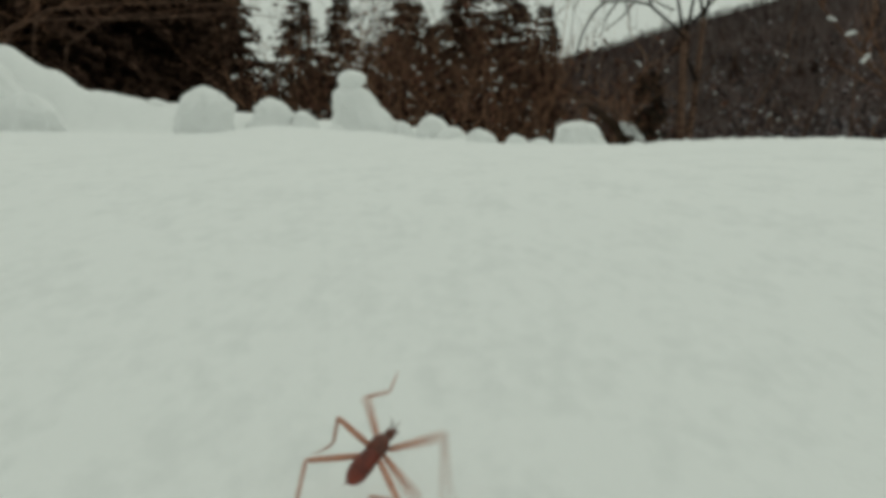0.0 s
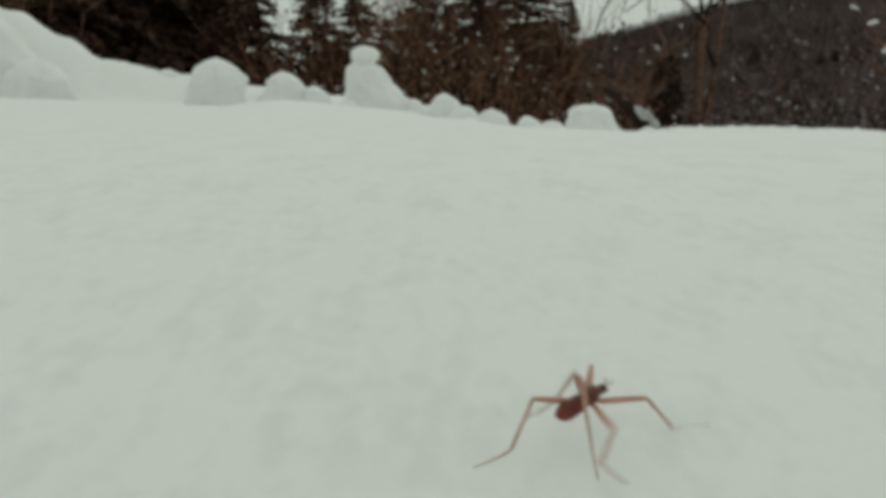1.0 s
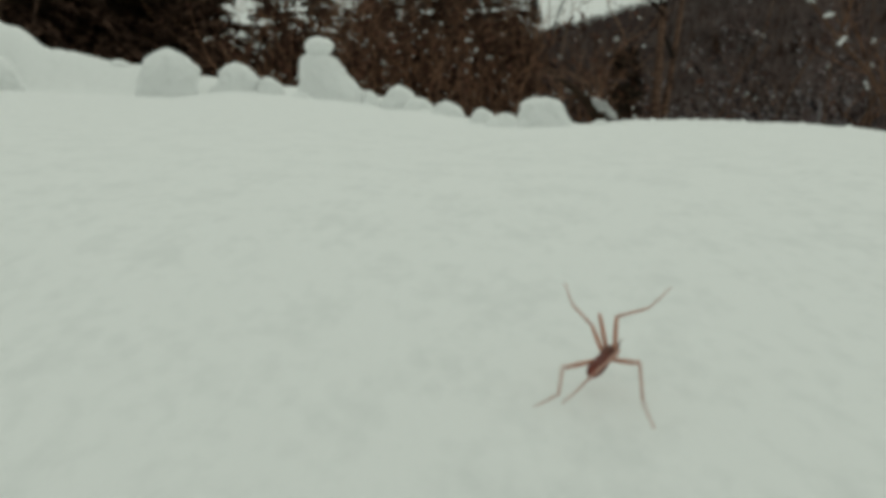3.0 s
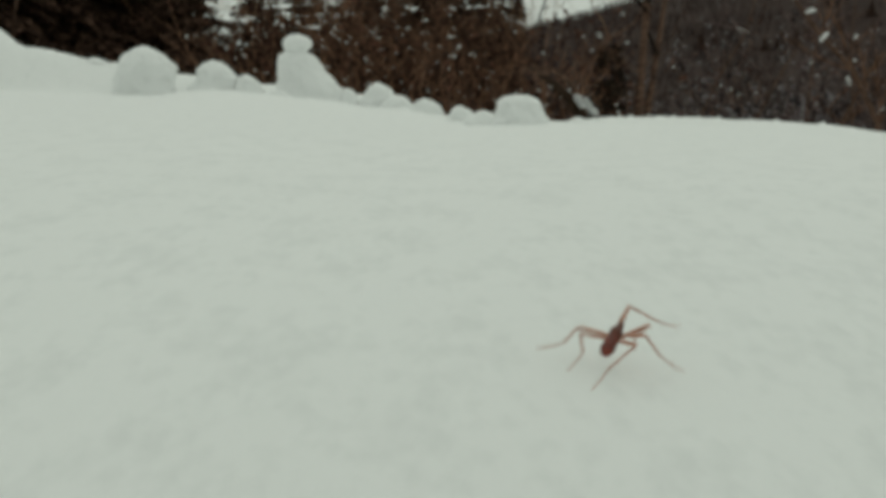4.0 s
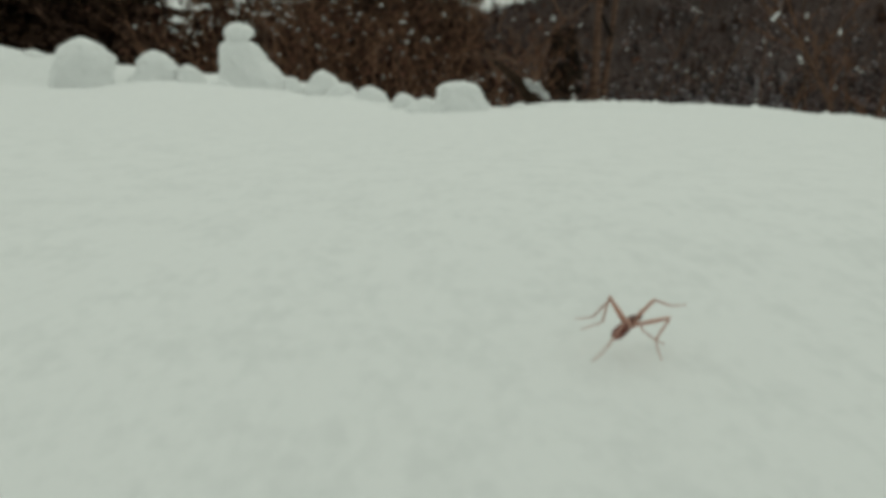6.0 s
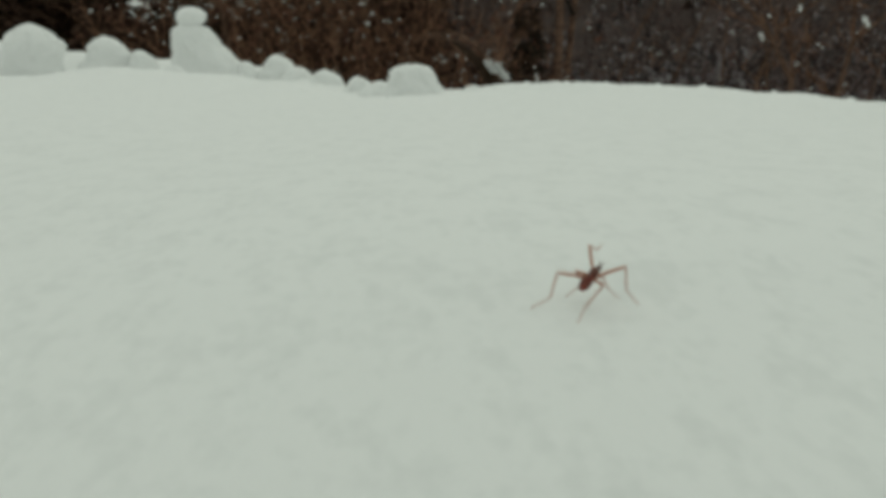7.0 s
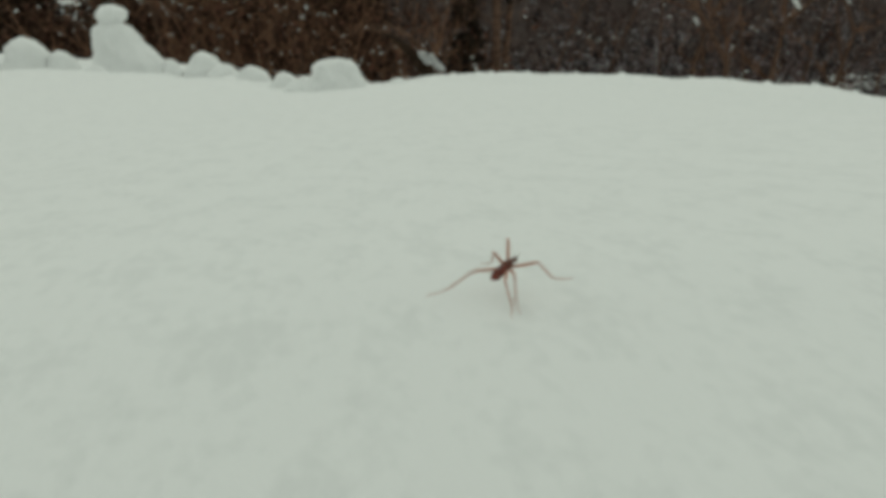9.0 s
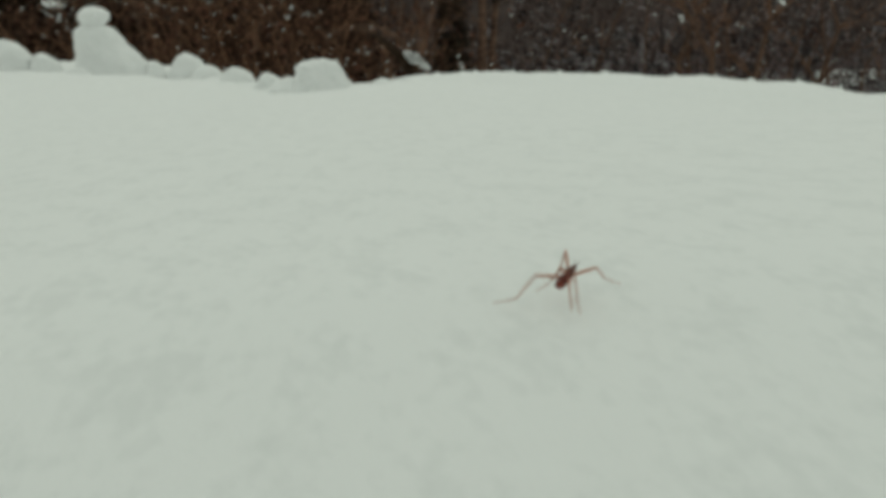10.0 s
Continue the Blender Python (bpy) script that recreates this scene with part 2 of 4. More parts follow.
def spruce(x, y, height, width, seed, label, density=1.0, needles=NEEDLES, foot=None, group="spruces behind the bank"):
    """A spruce: trunk, and a crown of drooping boughs set with many small sprays."""
    rnd = random.Random(seed)
    root = tagged(new("spruce"), label, "tree", group)
    root.matrix_world = pose(x, y, (land(x, y) if foot is None else foot) - 0.05)
    v, f = [], []
    tube(v, f, [(0, 0, 0), (0.02, 0, height * 0.5), (0, 0.01, height)], [height * 0.022, height * 0.013, 0.006], 7)
    raw("trunk", v, f, BARK, root)
    v, f = [], []
    levels = int(height * 10 * density)
    for i in range(levels):
        k = (i + rnd.random()) / levels
        z = height * (0.06 + 0.93 * k)
        reach = width * 0.5 * (1 - k) ** 0.85 * rnd.uniform(0.7, 1.15) + 0.05
        for _ in range(6 if k < 0.85 else 4):
            w = rnd.uniform(0, 6.283)
            out = Vector((math.cos(w), math.sin(w), 0))
            tip = Vector((0, 0, z)) + out * reach + Vector((0, 0, rnd.uniform(-0.5, 0.12) * reach + 0.45 * reach * k * k))
            start = Vector((0, 0, z + 0.05 * reach))
            side = Vector((-out.y, out.x, 0))
            n = max(4, int(reach * 13))
            for j in range(n):
                s = (j + 0.6) / n
                c = start.lerp(tip, s) + Vector((0, 0, 0.10 * reach * math.sin(3.1 * s)))
                for sg in (-1, 1):
                    ln = rnd.uniform(0.5, 1.0) * (0.10 + 0.22 * reach * (1 - s * 0.75))
                    e = c + side * sg * ln + out * ln * 0.7 + Vector((0, 0, -rnd.uniform(0.1, 0.55) * ln))
                    t = rnd.uniform(0.012, 0.03) + 0.02 * reach
                    b = len(v)
                    v += [c + out * t, c - out * t, e + Vector((0, 0, -t)), e + Vector((0, 0, t * 0.6))]
                    f += [(b, b + 1, b + 2), (b, b + 2, b + 3), (b, b + 3, b + 1)]
    raw("crown", v, f, needles, root, smooth=False)
    return root


def twigs(v, f, rnd, start, way, length, radius, depth, spread=0.55, tips=None):
    """A bare branch with finer branches on it."""
    pts, p, d = [start], start.copy(), way.normalized()
    steps = 4
    for _ in range(steps):
        d = (d + Vector((rnd.uniform(-1, 1), rnd.uniform(-1, 1), rnd.uniform(-0.5, 0.8))) * 0.22).normalized()
        p = p + d * length / steps
        pts.append(p.copy())
    tube(v, f, pts, [radius * (1 - 0.2 * i) for i in range(steps + 1)], 3 if depth < 2 else 5)
    if tips is not None:
        tips.append(pts[-1])
    if depth:
        for _ in range(4 if depth > 1 else 3):
            i = rnd.randint(1, steps)
            w = (d + Vector((rnd.uniform(-1, 1), rnd.uniform(-1, 1), rnd.uniform(-0.3, 1))) * spread * 1.6).normalized()
            twigs(v, f, rnd, pts[i], w, length * rnd.uniform(0.4, 0.7), radius * 0.55, depth - 1, spread, tips)


def dab(v, f, c, size, rnd):
    """A small rounded cap of snow or a curled leaf."""
    k = len(v)
    ring = 6
    sx, sy, sz = size * rnd.uniform(0.7, 1.2), size * rnd.uniform(0.7, 1.2), size * rnd.uniform(0.6, 1.1)
    for h, r in ((-0.35, 0.75), (0.25, 1.0), (0.8, 0.55)):
        for i in range(ring):
            w = 6.283 * i / ring
            v.append(c + Vector((sx * r * math.cos(w), sy * r * math.sin(w), sz * h)))
    for h in range(2):
        for i in range(ring):
            a, b = k + h * ring + i, k + h * ring + (i + 1) % ring
            f.append((a, b, b + ring, a + ring))
    f.append(tuple(k + i for i in reversed(range(ring))))
    f.append(tuple(k + 2 * ring + i for i in range(ring)))


def curl(v, f, c, size, rnd):
    """A curled dead leaf: a thin folded blade."""
    a = Vector((rnd.uniform(-1, 1), rnd.uniform(-1, 1), rnd.uniform(-1, 1))).normalized() * size
    b = a.cross(Vector((rnd.uniform(-1, 1), 1, rnd.uniform(-1, 1)))).normalized() * size * 0.6
    up = a.cross(b).normalized() * size * 0.35
    k = len(v)
    v += [c - a, c + b + up, c + a, c - b + up, c - up * 0.4]
    f += [(k, k + 1, k + 4), (k + 1, k + 2, k + 4), (k + 2, k + 3, k + 4), (k + 3, k, k + 4), (k, k + 3, k + 2, k + 1)]


def shrub(x, y, height, width, stems, seed, wood, label, caps=0.03, cap_size=0.03, group="brush behind the bank", reach=0.5, leafy=0.3, leaf_size=0.022, leaf=DEAD_LEAF):
    """A leafless shrub: thin branching stems, each one a part, with caps of snow left on some twigs."""
    rnd = random.Random(seed)
    root = tagged(new("shrub"), label, "shrub", group)
    root.matrix_world = pose(x, y, land(x, y) - 0.03)
    tips = []
    for _ in range(stems):
        v, f = [], []
        w, rr = rnd.uniform(0, 6.283), width * 0.5 * math.sqrt(rnd.random())
        s = Vector((math.cos(w) * rr, math.sin(w) * rr * 0.6, 0))
        way = Vector((math.cos(w) * rnd.uniform(0, reach), math.sin(w) * 0.4, 1.0))
        twigs(v, f, rnd, s, way, height * rnd.uniform(0.5, 0.8), 0.005 + 0.004 * height, 3, 0.6, tips)
        raw("stem", v, f, wood, root)
    v, f = [], []
    for p in tips:
        if rnd.random() < leafy:
            for _ in range(rnd.randint(2, 5)):
                curl(v, f, p + Vector((rnd.gauss(0, 1), rnd.gauss(0, 1), rnd.gauss(0, 1))) * leaf_size * 1.5, leaf_size * rnd.uniform(0.5, 1.4), rnd)
    if v:
        tagged(raw("foliage", v, f, leaf, root, smooth=False), kind="stuff")
    for p in tips:
        if rnd.random() < caps:
            v, f = [], []
            lie = Vector((rnd.uniform(-1, 1), rnd.uniform(-1, 1), rnd.uniform(-0.7, 0.7)))
            for k in range(rnd.randint(2, 6)):
                dab(v, f, lie.normalized() * cap_size * 0.42 * k + Vector((0, 0, rnd.uniform(-0.15, 0.15) * cap_size)), cap_size * rnd.uniform(0.32, 0.6), rnd)
            raw("snow_cap", v, f, SNOW, root).location = p
    return root


def far(u, d):
    return u * d, d


# dark spruces on one side, thinning out towards the hill
for i, (u, d, h, w) in enumerate([(-0.56, 13, 7.5, 4.6), (-0.44, 15, 8.0, 4.6), (-0.34, 17, 8.0, 4.4), (-0.26, 18, 7.0, 3.6), (-0.217, 16, 5.2, 2.2),
                                  (-0.145, 18, 4.4, 2.3), (-0.103, 19, 4.5, 2.2), (-0.037, 18, 4.8, 2.2), (0.02, 19, 5.2, 2.9),
                                  (0.062, 18, 4.9, 2.7), (0.100, 17, 4.0, 1.6), (-0.07, 17, 3.4, 2.0),
                                  (-0.175, 22, 3.1, 2.6), (-0.12, 23, 3.2, 2.6), (-0.055, 22, 3.7, 2.6), (-0.01, 23, 4.4, 2.8), (0.04, 22, 4.2, 2.8), (0.085, 21, 3.4, 2.2)]):
    spruce(*far(u, d), h, w, 40 + i, "dark green spruce with drooping boughs behind the snow bank" if h > 5 else "young dark spruce with a thin pointed top", 1.3)

for i in range(18):
    u = -0.13 + 0.0165 * i
    d = 8.2 + (i * 37 % 10) * 0.3
    h = (2.35, 2.6, 2.2, 2.5)[i % 4] * (0.9 if u < -0.03 else 1.0 if u < 0.075 else 0.86 if u < 0.115 else 0.74)
    shrub(*far(u, d), h, 0.8, 9, 100 + i, TWIG, "brown shrub with curled dead leaves and caps of snow", 0.03 if u < -0.03 else 0.06, 0.021, leafy=0.28, leaf_size=0.024)

# lower grey thicket below the hill, in rounded clumps
for i in range(40):
    u = 0.165 + 0.0188 * i
    d = 11.5 + (i * 53 % 10) * 0.45
    top = 0.008 + 0.046 * smooth(0.26, 0.36, u) + 0.020 * math.sin(u * 34 + 0.6) - 0.03 * smooth(0.60, 0.66, u) + 0.03 * smooth(0.72, 0.76, u)
    h = (1.65 + top * d) / 1.12 * (1.0, 0.9, 0.97, 0.84, 1.06)[i % 5] * (0.6 if 0.60 < u < 0.66 else 1.0)
    wood, leaf, leafy, look_of = ((GREY_TWIG, GREY_LEAF, 0.40, "leafless grey shrub with seed heads dusted with snow"),
                                  (TWIG, DEAD_LEAF, 0.35, "brown shrub with dead leaves and caps of snow"),
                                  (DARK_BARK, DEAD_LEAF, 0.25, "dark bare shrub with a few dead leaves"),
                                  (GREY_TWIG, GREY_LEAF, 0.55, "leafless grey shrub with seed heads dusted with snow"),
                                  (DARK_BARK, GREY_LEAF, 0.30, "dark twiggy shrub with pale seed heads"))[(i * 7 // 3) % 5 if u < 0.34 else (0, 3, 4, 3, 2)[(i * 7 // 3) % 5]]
    shrub(*far(u, d), h, 1.1, 9, 200 + i, wood, look_of, 0.007, 0.040, reach=0.8, leafy=leafy * (1.35, 0.35, 0.9, 1.1, 0.25, 0.7, 1.2)[i * 3 % 7], leaf_size=(0.024, 0.036, 0.029)[i % 3], leaf=leaf)
# one small dark spruce beside the log
spruce(*far(0.204, 10.5), 2.45, 0.62, 300, "small narrow dark spruce standing beside the log", 1.6, DARK_NEEDLES)


# far conifers scattered over the hillside and its skyline
for i, (u, d, h, w) in enumerate([(0.290, 240, 5.5, 3.6), (0.303, 246, 4.2, 3.0), (0.355, 225, 3.8, 2.8), (0.370, 228, 4.4, 3.0), (0.386, 231, 3.6, 2.8), (0.400, 236, 4.0, 3.0), (0.418, 240, 3.4, 2.6),
                                  (0.142, 590, 9.0, 6.0), (0.155, 585, 7.0, 5.0), (0.233, 330, 5.0, 4.0), (0.46, 260, 4.6, 3.2), (0.52, 215, 4.2, 3.0), (0.535, 220, 3.6, 3.0)]):
    spruce(*far(u, d), h, w, 400 + i, "small dark conifer far off on the wooded hillside", 0.8, foot=hill_height(u, d), group="conifers on the far hill")


# ---- lumps of snow along the bank ----
def lump(u, d, w, size, seed, label, levels, depth=0.8, name="snow_lump", rough=1.0):
    """A lump of snow sunk in the bank: rings of half width r at height z, shifted by c, all times size; its foot flares into the snow."""
    off = Vector((seed * 7.3, seed * 3.1, seed * 5.7))
    rows = []
    for (z0, c0, r0), (z1, c1, r1) in zip(levels, levels[1:]):
        for k in range(4):
            t = k / 4
            rows.append((z0 + (z1 - z0) * t, c0 + (c1 - c0) * smooth(0, 1, t), r0 + (r1 - r0) * t))
    rows.append(levels[-1])
    verts, faces, n = [], [], 56
    for z, c, r in rows:
        for k in range(n):
            a = 6.28319 * k / n
            q = Vector((math.cos(a), math.sin(a), z))
            m = 1 + rough * (0.16 * noise.noise(q * 1.1 + off) + 0.12 * noise.noise(q * 2.7 + off) + 0.08 * noise.noise(q * 6 + off) + 0.03 * noise.noise(q * 12 + off))
            verts.append(Vector((c + q.x * r * m, q.y * r * depth * m, z + rough * (0.06 * noise.noise(q * 2.0 - off) + 0.03 * noise.noise(q * 5.0 - off)))) * size)
    for i in range(len(rows) - 1):
        for k in range(n):
            b = i * n
            faces.append((b + k, b + (k + 1) % n, b + n + (k + 1) % n, b + n + k))
    faces.append(tuple((len(rows) - 1) * n + k for k in range(n)))
    ob = raw(name, verts, faces, SNOW)
    ob.matrix_world = pose(EYE.x + u * d, EYE.y + d, EYE.z + w * d)
    return tagged(ob, label, "snow lump", "lumps of snow on the bank")


BALL = [(-2.2, 0, 1.30), (-1.1, 0, 1.22), (-0.85, 0, 1.05), (-0.5, 0, 1.0), (-0.1, 0, 0.97), (0.25, 0.02, 0.86), (0.5, 0, 0.62), (0.68, 0, 0.35), (0.77, 0, 0.05)]
PILE = [(-2.3, 0.08, 1.43), (-1.2, 0.08, 1.35), (-0.95, 0.06, 1.12), (-0.72, 0.05, 0.98), (-0.45, -0.07, 0.81), (-0.1, -0.24, 0.65), (0.12, -0.32, 0.57), (0.24, -0.36, 0.50), (0.33, -0.38, 0.31),
        (0.41, -0.37, 0.33), (0.52, -0.35, 0.42), (0.68, -0.34, 0.41), (0.80, -0.35, 0.26), (0.85, -0.36, 0.03)]
BLOCK = [(-2.0, 0.1, 1.38), (-0.9, 0.1, 1.3), (-0.55, 0.06, 1.08), (-0.3, 0, 0.96), (0.0, -0.1, 0.80), (0.25, -0.15, 0.68), (0.4, -0.12, 0.48), (0.46, -0.1, 0.12)]
DOME = [(-2.0, 0, 1.38), (-0.9, 0, 1.3), (-0.5, 0, 1.08), (-0.25, 0, 0.94), (0.1, -0.06, 0.74), (0.35, -0.12, 0.46), (0.49, -0.15, 0.08)]
LOW = [(-1.7, 0, 1.48), (-0.6, 0, 1.4), (-0.3, 0, 1.1), (-0.05, 0, 0.85), (0.2, 0.08, 0.55), (0.33, 0.1, 0.1)]
SMALL = "small crumbled lump of white snow on the bank"
lump(-0.470, 3.79, 0.0385, 0.288, 1, "broad mound of packed snow at the end of the bank", [(-1.0, 0.1, 1.25), (-0.5, 0.05, 1.0), (0.0, -0.05, 0.82), (0.4, -0.15, 0.6), (0.7, -0.25, 0.38), (0.86, -0.3, 0.06)], name="snow_mound")
lump(-0.420, 3.58, 0.0185, 0.126, 2, "rounded boulder of snow leaning on the mound", BALL)
lump(-0.338, 4.03, 0.0390, 0.065, 3, SMALL, LOW)
lump(-0.316, 4.03, 0.0365, 0.050, 17, SMALL, LOW)
lump(-0.2911, 4.03, 0.0340, 0.072, 4, SMALL, LOW)
lump(-0.2401, 3.72, 0.0300, 0.110, 5, "large rough snowball with a flattened foot on the bank", BALL)
lump(-0.1705, 3.79, 0.0305, 0.086, 6, SMALL, DOME)
lump(-0.1406, 3.77, 0.0220, 0.056, 7, SMALL, DOME)
lump(-0.1093, 3.58, 0.0125, 0.040, 8, SMALL, LOW)
lump(-0.0807, 3.70, 0.0415, 0.122, 9, "packed lump of snow with a round knob on top", PILE, rough=0.9)
lump(-0.0415, 3.65, 0.0160, 0.030, 10, SMALL, DOME)
lump(-0.0450, 3.52, 0.0055, 0.028, 23, SMALL, LOW)
lump(-0.0100, 3.67, 0.0175, 0.066, 11, SMALL, DOME)
lump(0.0080, 3.58, 0.0110, 0.044, 18, SMALL, LOW)
lump(0.0377, 3.46, 0.0050, 0.057, 12, SMALL, DOME)
lump(0.0740, 3.14, 0.0010, 0.042, 13, SMALL, DOME)
lump(0.0960, 2.95, -0.0005, 0.040, 19, SMALL, LOW)
lump(0.1384, 2.62, 0.0075, 0.076, 14, "blocky chunk of hard snow with a steep face", BLOCK, name="snow_chunk")
lump(0.1930, 2.65, -0.0020, 0.028, 15, SMALL, LOW)
lump(0.2160, 2.68, -0.0005, 0.022, 16, SMALL, LOW)
for u, seed, size in ((0.652, 20, 0.011), (0.696, 21, 0.011), (0.60, 22, 0.011), (0.245, 24, 0.009), (0.29, 25, 0.006), (0.338, 26, 0.008), (0.40, 27, 0.006), (0.447, 28, 0.008), (0.52, 29, 0.007), (0.563, 30, 0.006)):
    lump(u, crest_at(u), profile(BANK, u) + 0.001, size, seed, SMALL, LOW)


# ---- bare tree, fallen log and snowy boughs ----
def bough(root, name, pts, r0, r1, material, sides=6, label=""):
    v, f = [], []
    n = len(pts) - 1
    tube(v, f, pts, [r0 + (r1 - r0) * i / n for i in range(n + 1)], sides)
    return raw(name, v, f, material, root, label)


def bare_tree():
    """A leafless tree with two trunks, stems fanning up and long arching branches."""
    d = 9.5
    x, y = far(0.2445, d)
    base = land(x, y)
    root = tagged(new("bare_tree"), "leafless grey-brown tree with twin trunks and arching branches", "tree")
    root.matrix_world = pose(x, y, base)

    def q(u, w, dy=0.0):
        return Vector(((u - 0.2445) * d, dy, EYE.z + w * d - base))
    rnd = random.Random(77)
    bough(root, "trunk", [q(0.236, -0.1), q(0.2375, 0.0), q(0.2380, 0.06), q(0.239, 0.113)], 0.046, 0.034, BARK, 8)
    bough(root, "trunk", [q(0.246, -0.1, 0.1), q(0.2485, 0.0, 0.1), q(0.252, 0.05, 0.05), q(0.259, 0.126, 0.05)], 0.038, 0.024, BARK, 8)
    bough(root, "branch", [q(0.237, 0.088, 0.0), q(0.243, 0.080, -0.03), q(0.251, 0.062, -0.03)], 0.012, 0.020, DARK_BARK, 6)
    arms = [[(0.240, 0.083), (0.2335, 0.105), (0.229, 0.13), (0.227, 0.18)],
            [(0.240, 0.083), (0.246, 0.10), (0.251, 0.13), (0.252, 0.2)],
            [(0.259, 0.098), (0.264, 0.115), (0.270, 0.14), (0.275, 0.2)],
            [(0.246, 0.09), (0.262, 0.105), (0.282, 0.13), (0.295, 0.17)],
            [(0.259, 0.098), (0.256, 0.12), (0.258, 0.15), (0.262, 0.21)],
            [(0.240, 0.083), (0.228, 0.100), (0.205, 0.118), (0.182, 0.121), (0.160, 0.119), (0.149, 0.109), (0.138, 0.088), (0.131, 0.06)],
            [(0.229, 0.112), (0.21, 0.122), (0.19, 0.133), (0.17, 0.15)],
            [(0.160, 0.119), (0.154, 0.135), (0.146, 0.16)],
            [(0.182, 0.121), (0.184, 0.105), (0.186, 0.088)],
            [(0.172, 0.120), (0.163, 0.105), (0.158, 0.088)],
            [(0.19, 0.121), (0.178, 0.105), (0.163, 0.093)],
            [(0.16, 0.119), (0.168, 0.135), (0.18, 0.16)],
            [(0.205, 0.117), (0.196, 0.14), (0.19, 0.17)]]
    for i, a in enumerate(arms):
        r = 0.019 if i < 5 else (0.017 if i == 5 else 0.010)
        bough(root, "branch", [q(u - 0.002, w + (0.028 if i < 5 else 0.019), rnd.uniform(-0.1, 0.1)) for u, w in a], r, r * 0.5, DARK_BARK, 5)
    for _ in range(16):
        v, f = [], []
        u, w = rnd.choice([(0.227, 0.148), (0.25, 0.158), (0.268, 0.168), (0.238, 0.04), (0.252, 0.06), (0.273, 0.153)])
        twigs(v, f, rnd, q(u, w), Vector((rnd.uniform(-1, 1), rnd.uniform(-0.5, 0.5), rnd.uniform(0.2, 1.2))), rnd.uniform(0.25, 0.6), 0.007, 1)
        raw("twig", v, f, BARK, root)


bare_tree()


def leaning_log():
    d = 5.2
    x, y = far(0.19, d)
    base = land(x, y)
    root = tagged(new("leaning_log"), "dark broken log leaning over, capped with snow", "log")
    root.matrix_world = pose(x, y, base)

    def q(u, w, dy=0.0):
        return Vector(((u - 0.19) * d, dy, EYE.z + w * d - base))
    bough(root, "trunk", [q(0.140, 0.047, 0.3), q(0.157, 0.034, 0.15), q(0.172, 0.017), q(0.190, -0.008), q(0.215, -0.08, -0.1)], 0.006, 0.050, LOG_BARK, 9)
    bough(root, "branch", [q(0.188, -0.004), q(0.182, 0.018), q(0.168, 0.036), q(0.148, 0.046), q(0.122, 0.046)], 0.013, 0.004, BARK, 6)
    bough(root, "branch", [q(0.195, -0.03), q(0.1865, 0.004), q(0.1835, 0.016)], 0.014, 0.006, LOG_BARK, 5)
    bough(root, "branch", [q(0.150, 0.039), q(0.128, 0.043), q(0.105, 0.038)], 0.007, 0.003, BARK, 5)
    rnd = random.Random(9)
    for (u0, w0), (u1, w1), n, size in (((0.1775, 0.0190), (0.1845, 0.0095), 12, 0.018), ((0.1865, 0.0150), (0.1975, 0.0010), 20, 0.020)):
        v, f = [], []
        for k in range(n):
            p = q(u0, w0).lerp(q(u1, w1), k / (n - 1)) - q(u0, w0)
            dab(v, f, p + Vector((rnd.uniform(-0.006, 0.006), 0, rnd.uniform(-0.006, 0.006))), size * rnd.uniform(0.8, 1.15), rnd)
        raw("snow_cap", v, f, SNOW, root, "slanting cap of white snow").location = q(u0, w0, -0.05)


leaning_log()


def snowy_bough(points, d, r, caps, seed, label, wood=TWIG):
    """A leaning stem near the edge of the thicket, with caps of snow."""
    u0, w0 = points[0]
    x, y = far(u0, d)
    base = land(x, y)
    root = tagged(new("leaning_tree"), label, "tree", "leaning stems in the thicket")
    root.matrix_world = pose(x, y, base)
    rnd = random.Random(seed)
    pts = [Vector(((u - u0) * d, rnd.uniform(-0.1, 0.1), EYE.z + w * d - base)) for u, w in points]
    pts.insert(0, Vector((0, 0, -0.05)))
    bough(root, "trunk", pts, r, r * 0.3, BARK, 6)
    for p in pts[1:]:
        for _ in range(3):
            v, f = [], []
            twigs(v, f, rnd, p, Vector((rnd.uniform(-1, 1), rnd.uniform(-0.6, 0.6), rnd.uniform(-0.2, 1))), rnd.uniform(0.3, 0.8), r * 0.3, 2)
            raw("branch", v, f, wood, root)
    for u, w, s in caps:
        v, f = [], []
        lie = Vector((rnd.uniform(-1, 1), 0, rnd.uniform(-0.8, 0.8))).normalized()
        for k in range(4):
            dab(v, f, lie * s * 0.6 * k, s * rnd.uniform(0.35, 0.75), rnd)
        raw("snow_cap", v, f, SNOW, root).location = Vector(((u - u0) * d, -0.05, EYE.z + w * d - base))


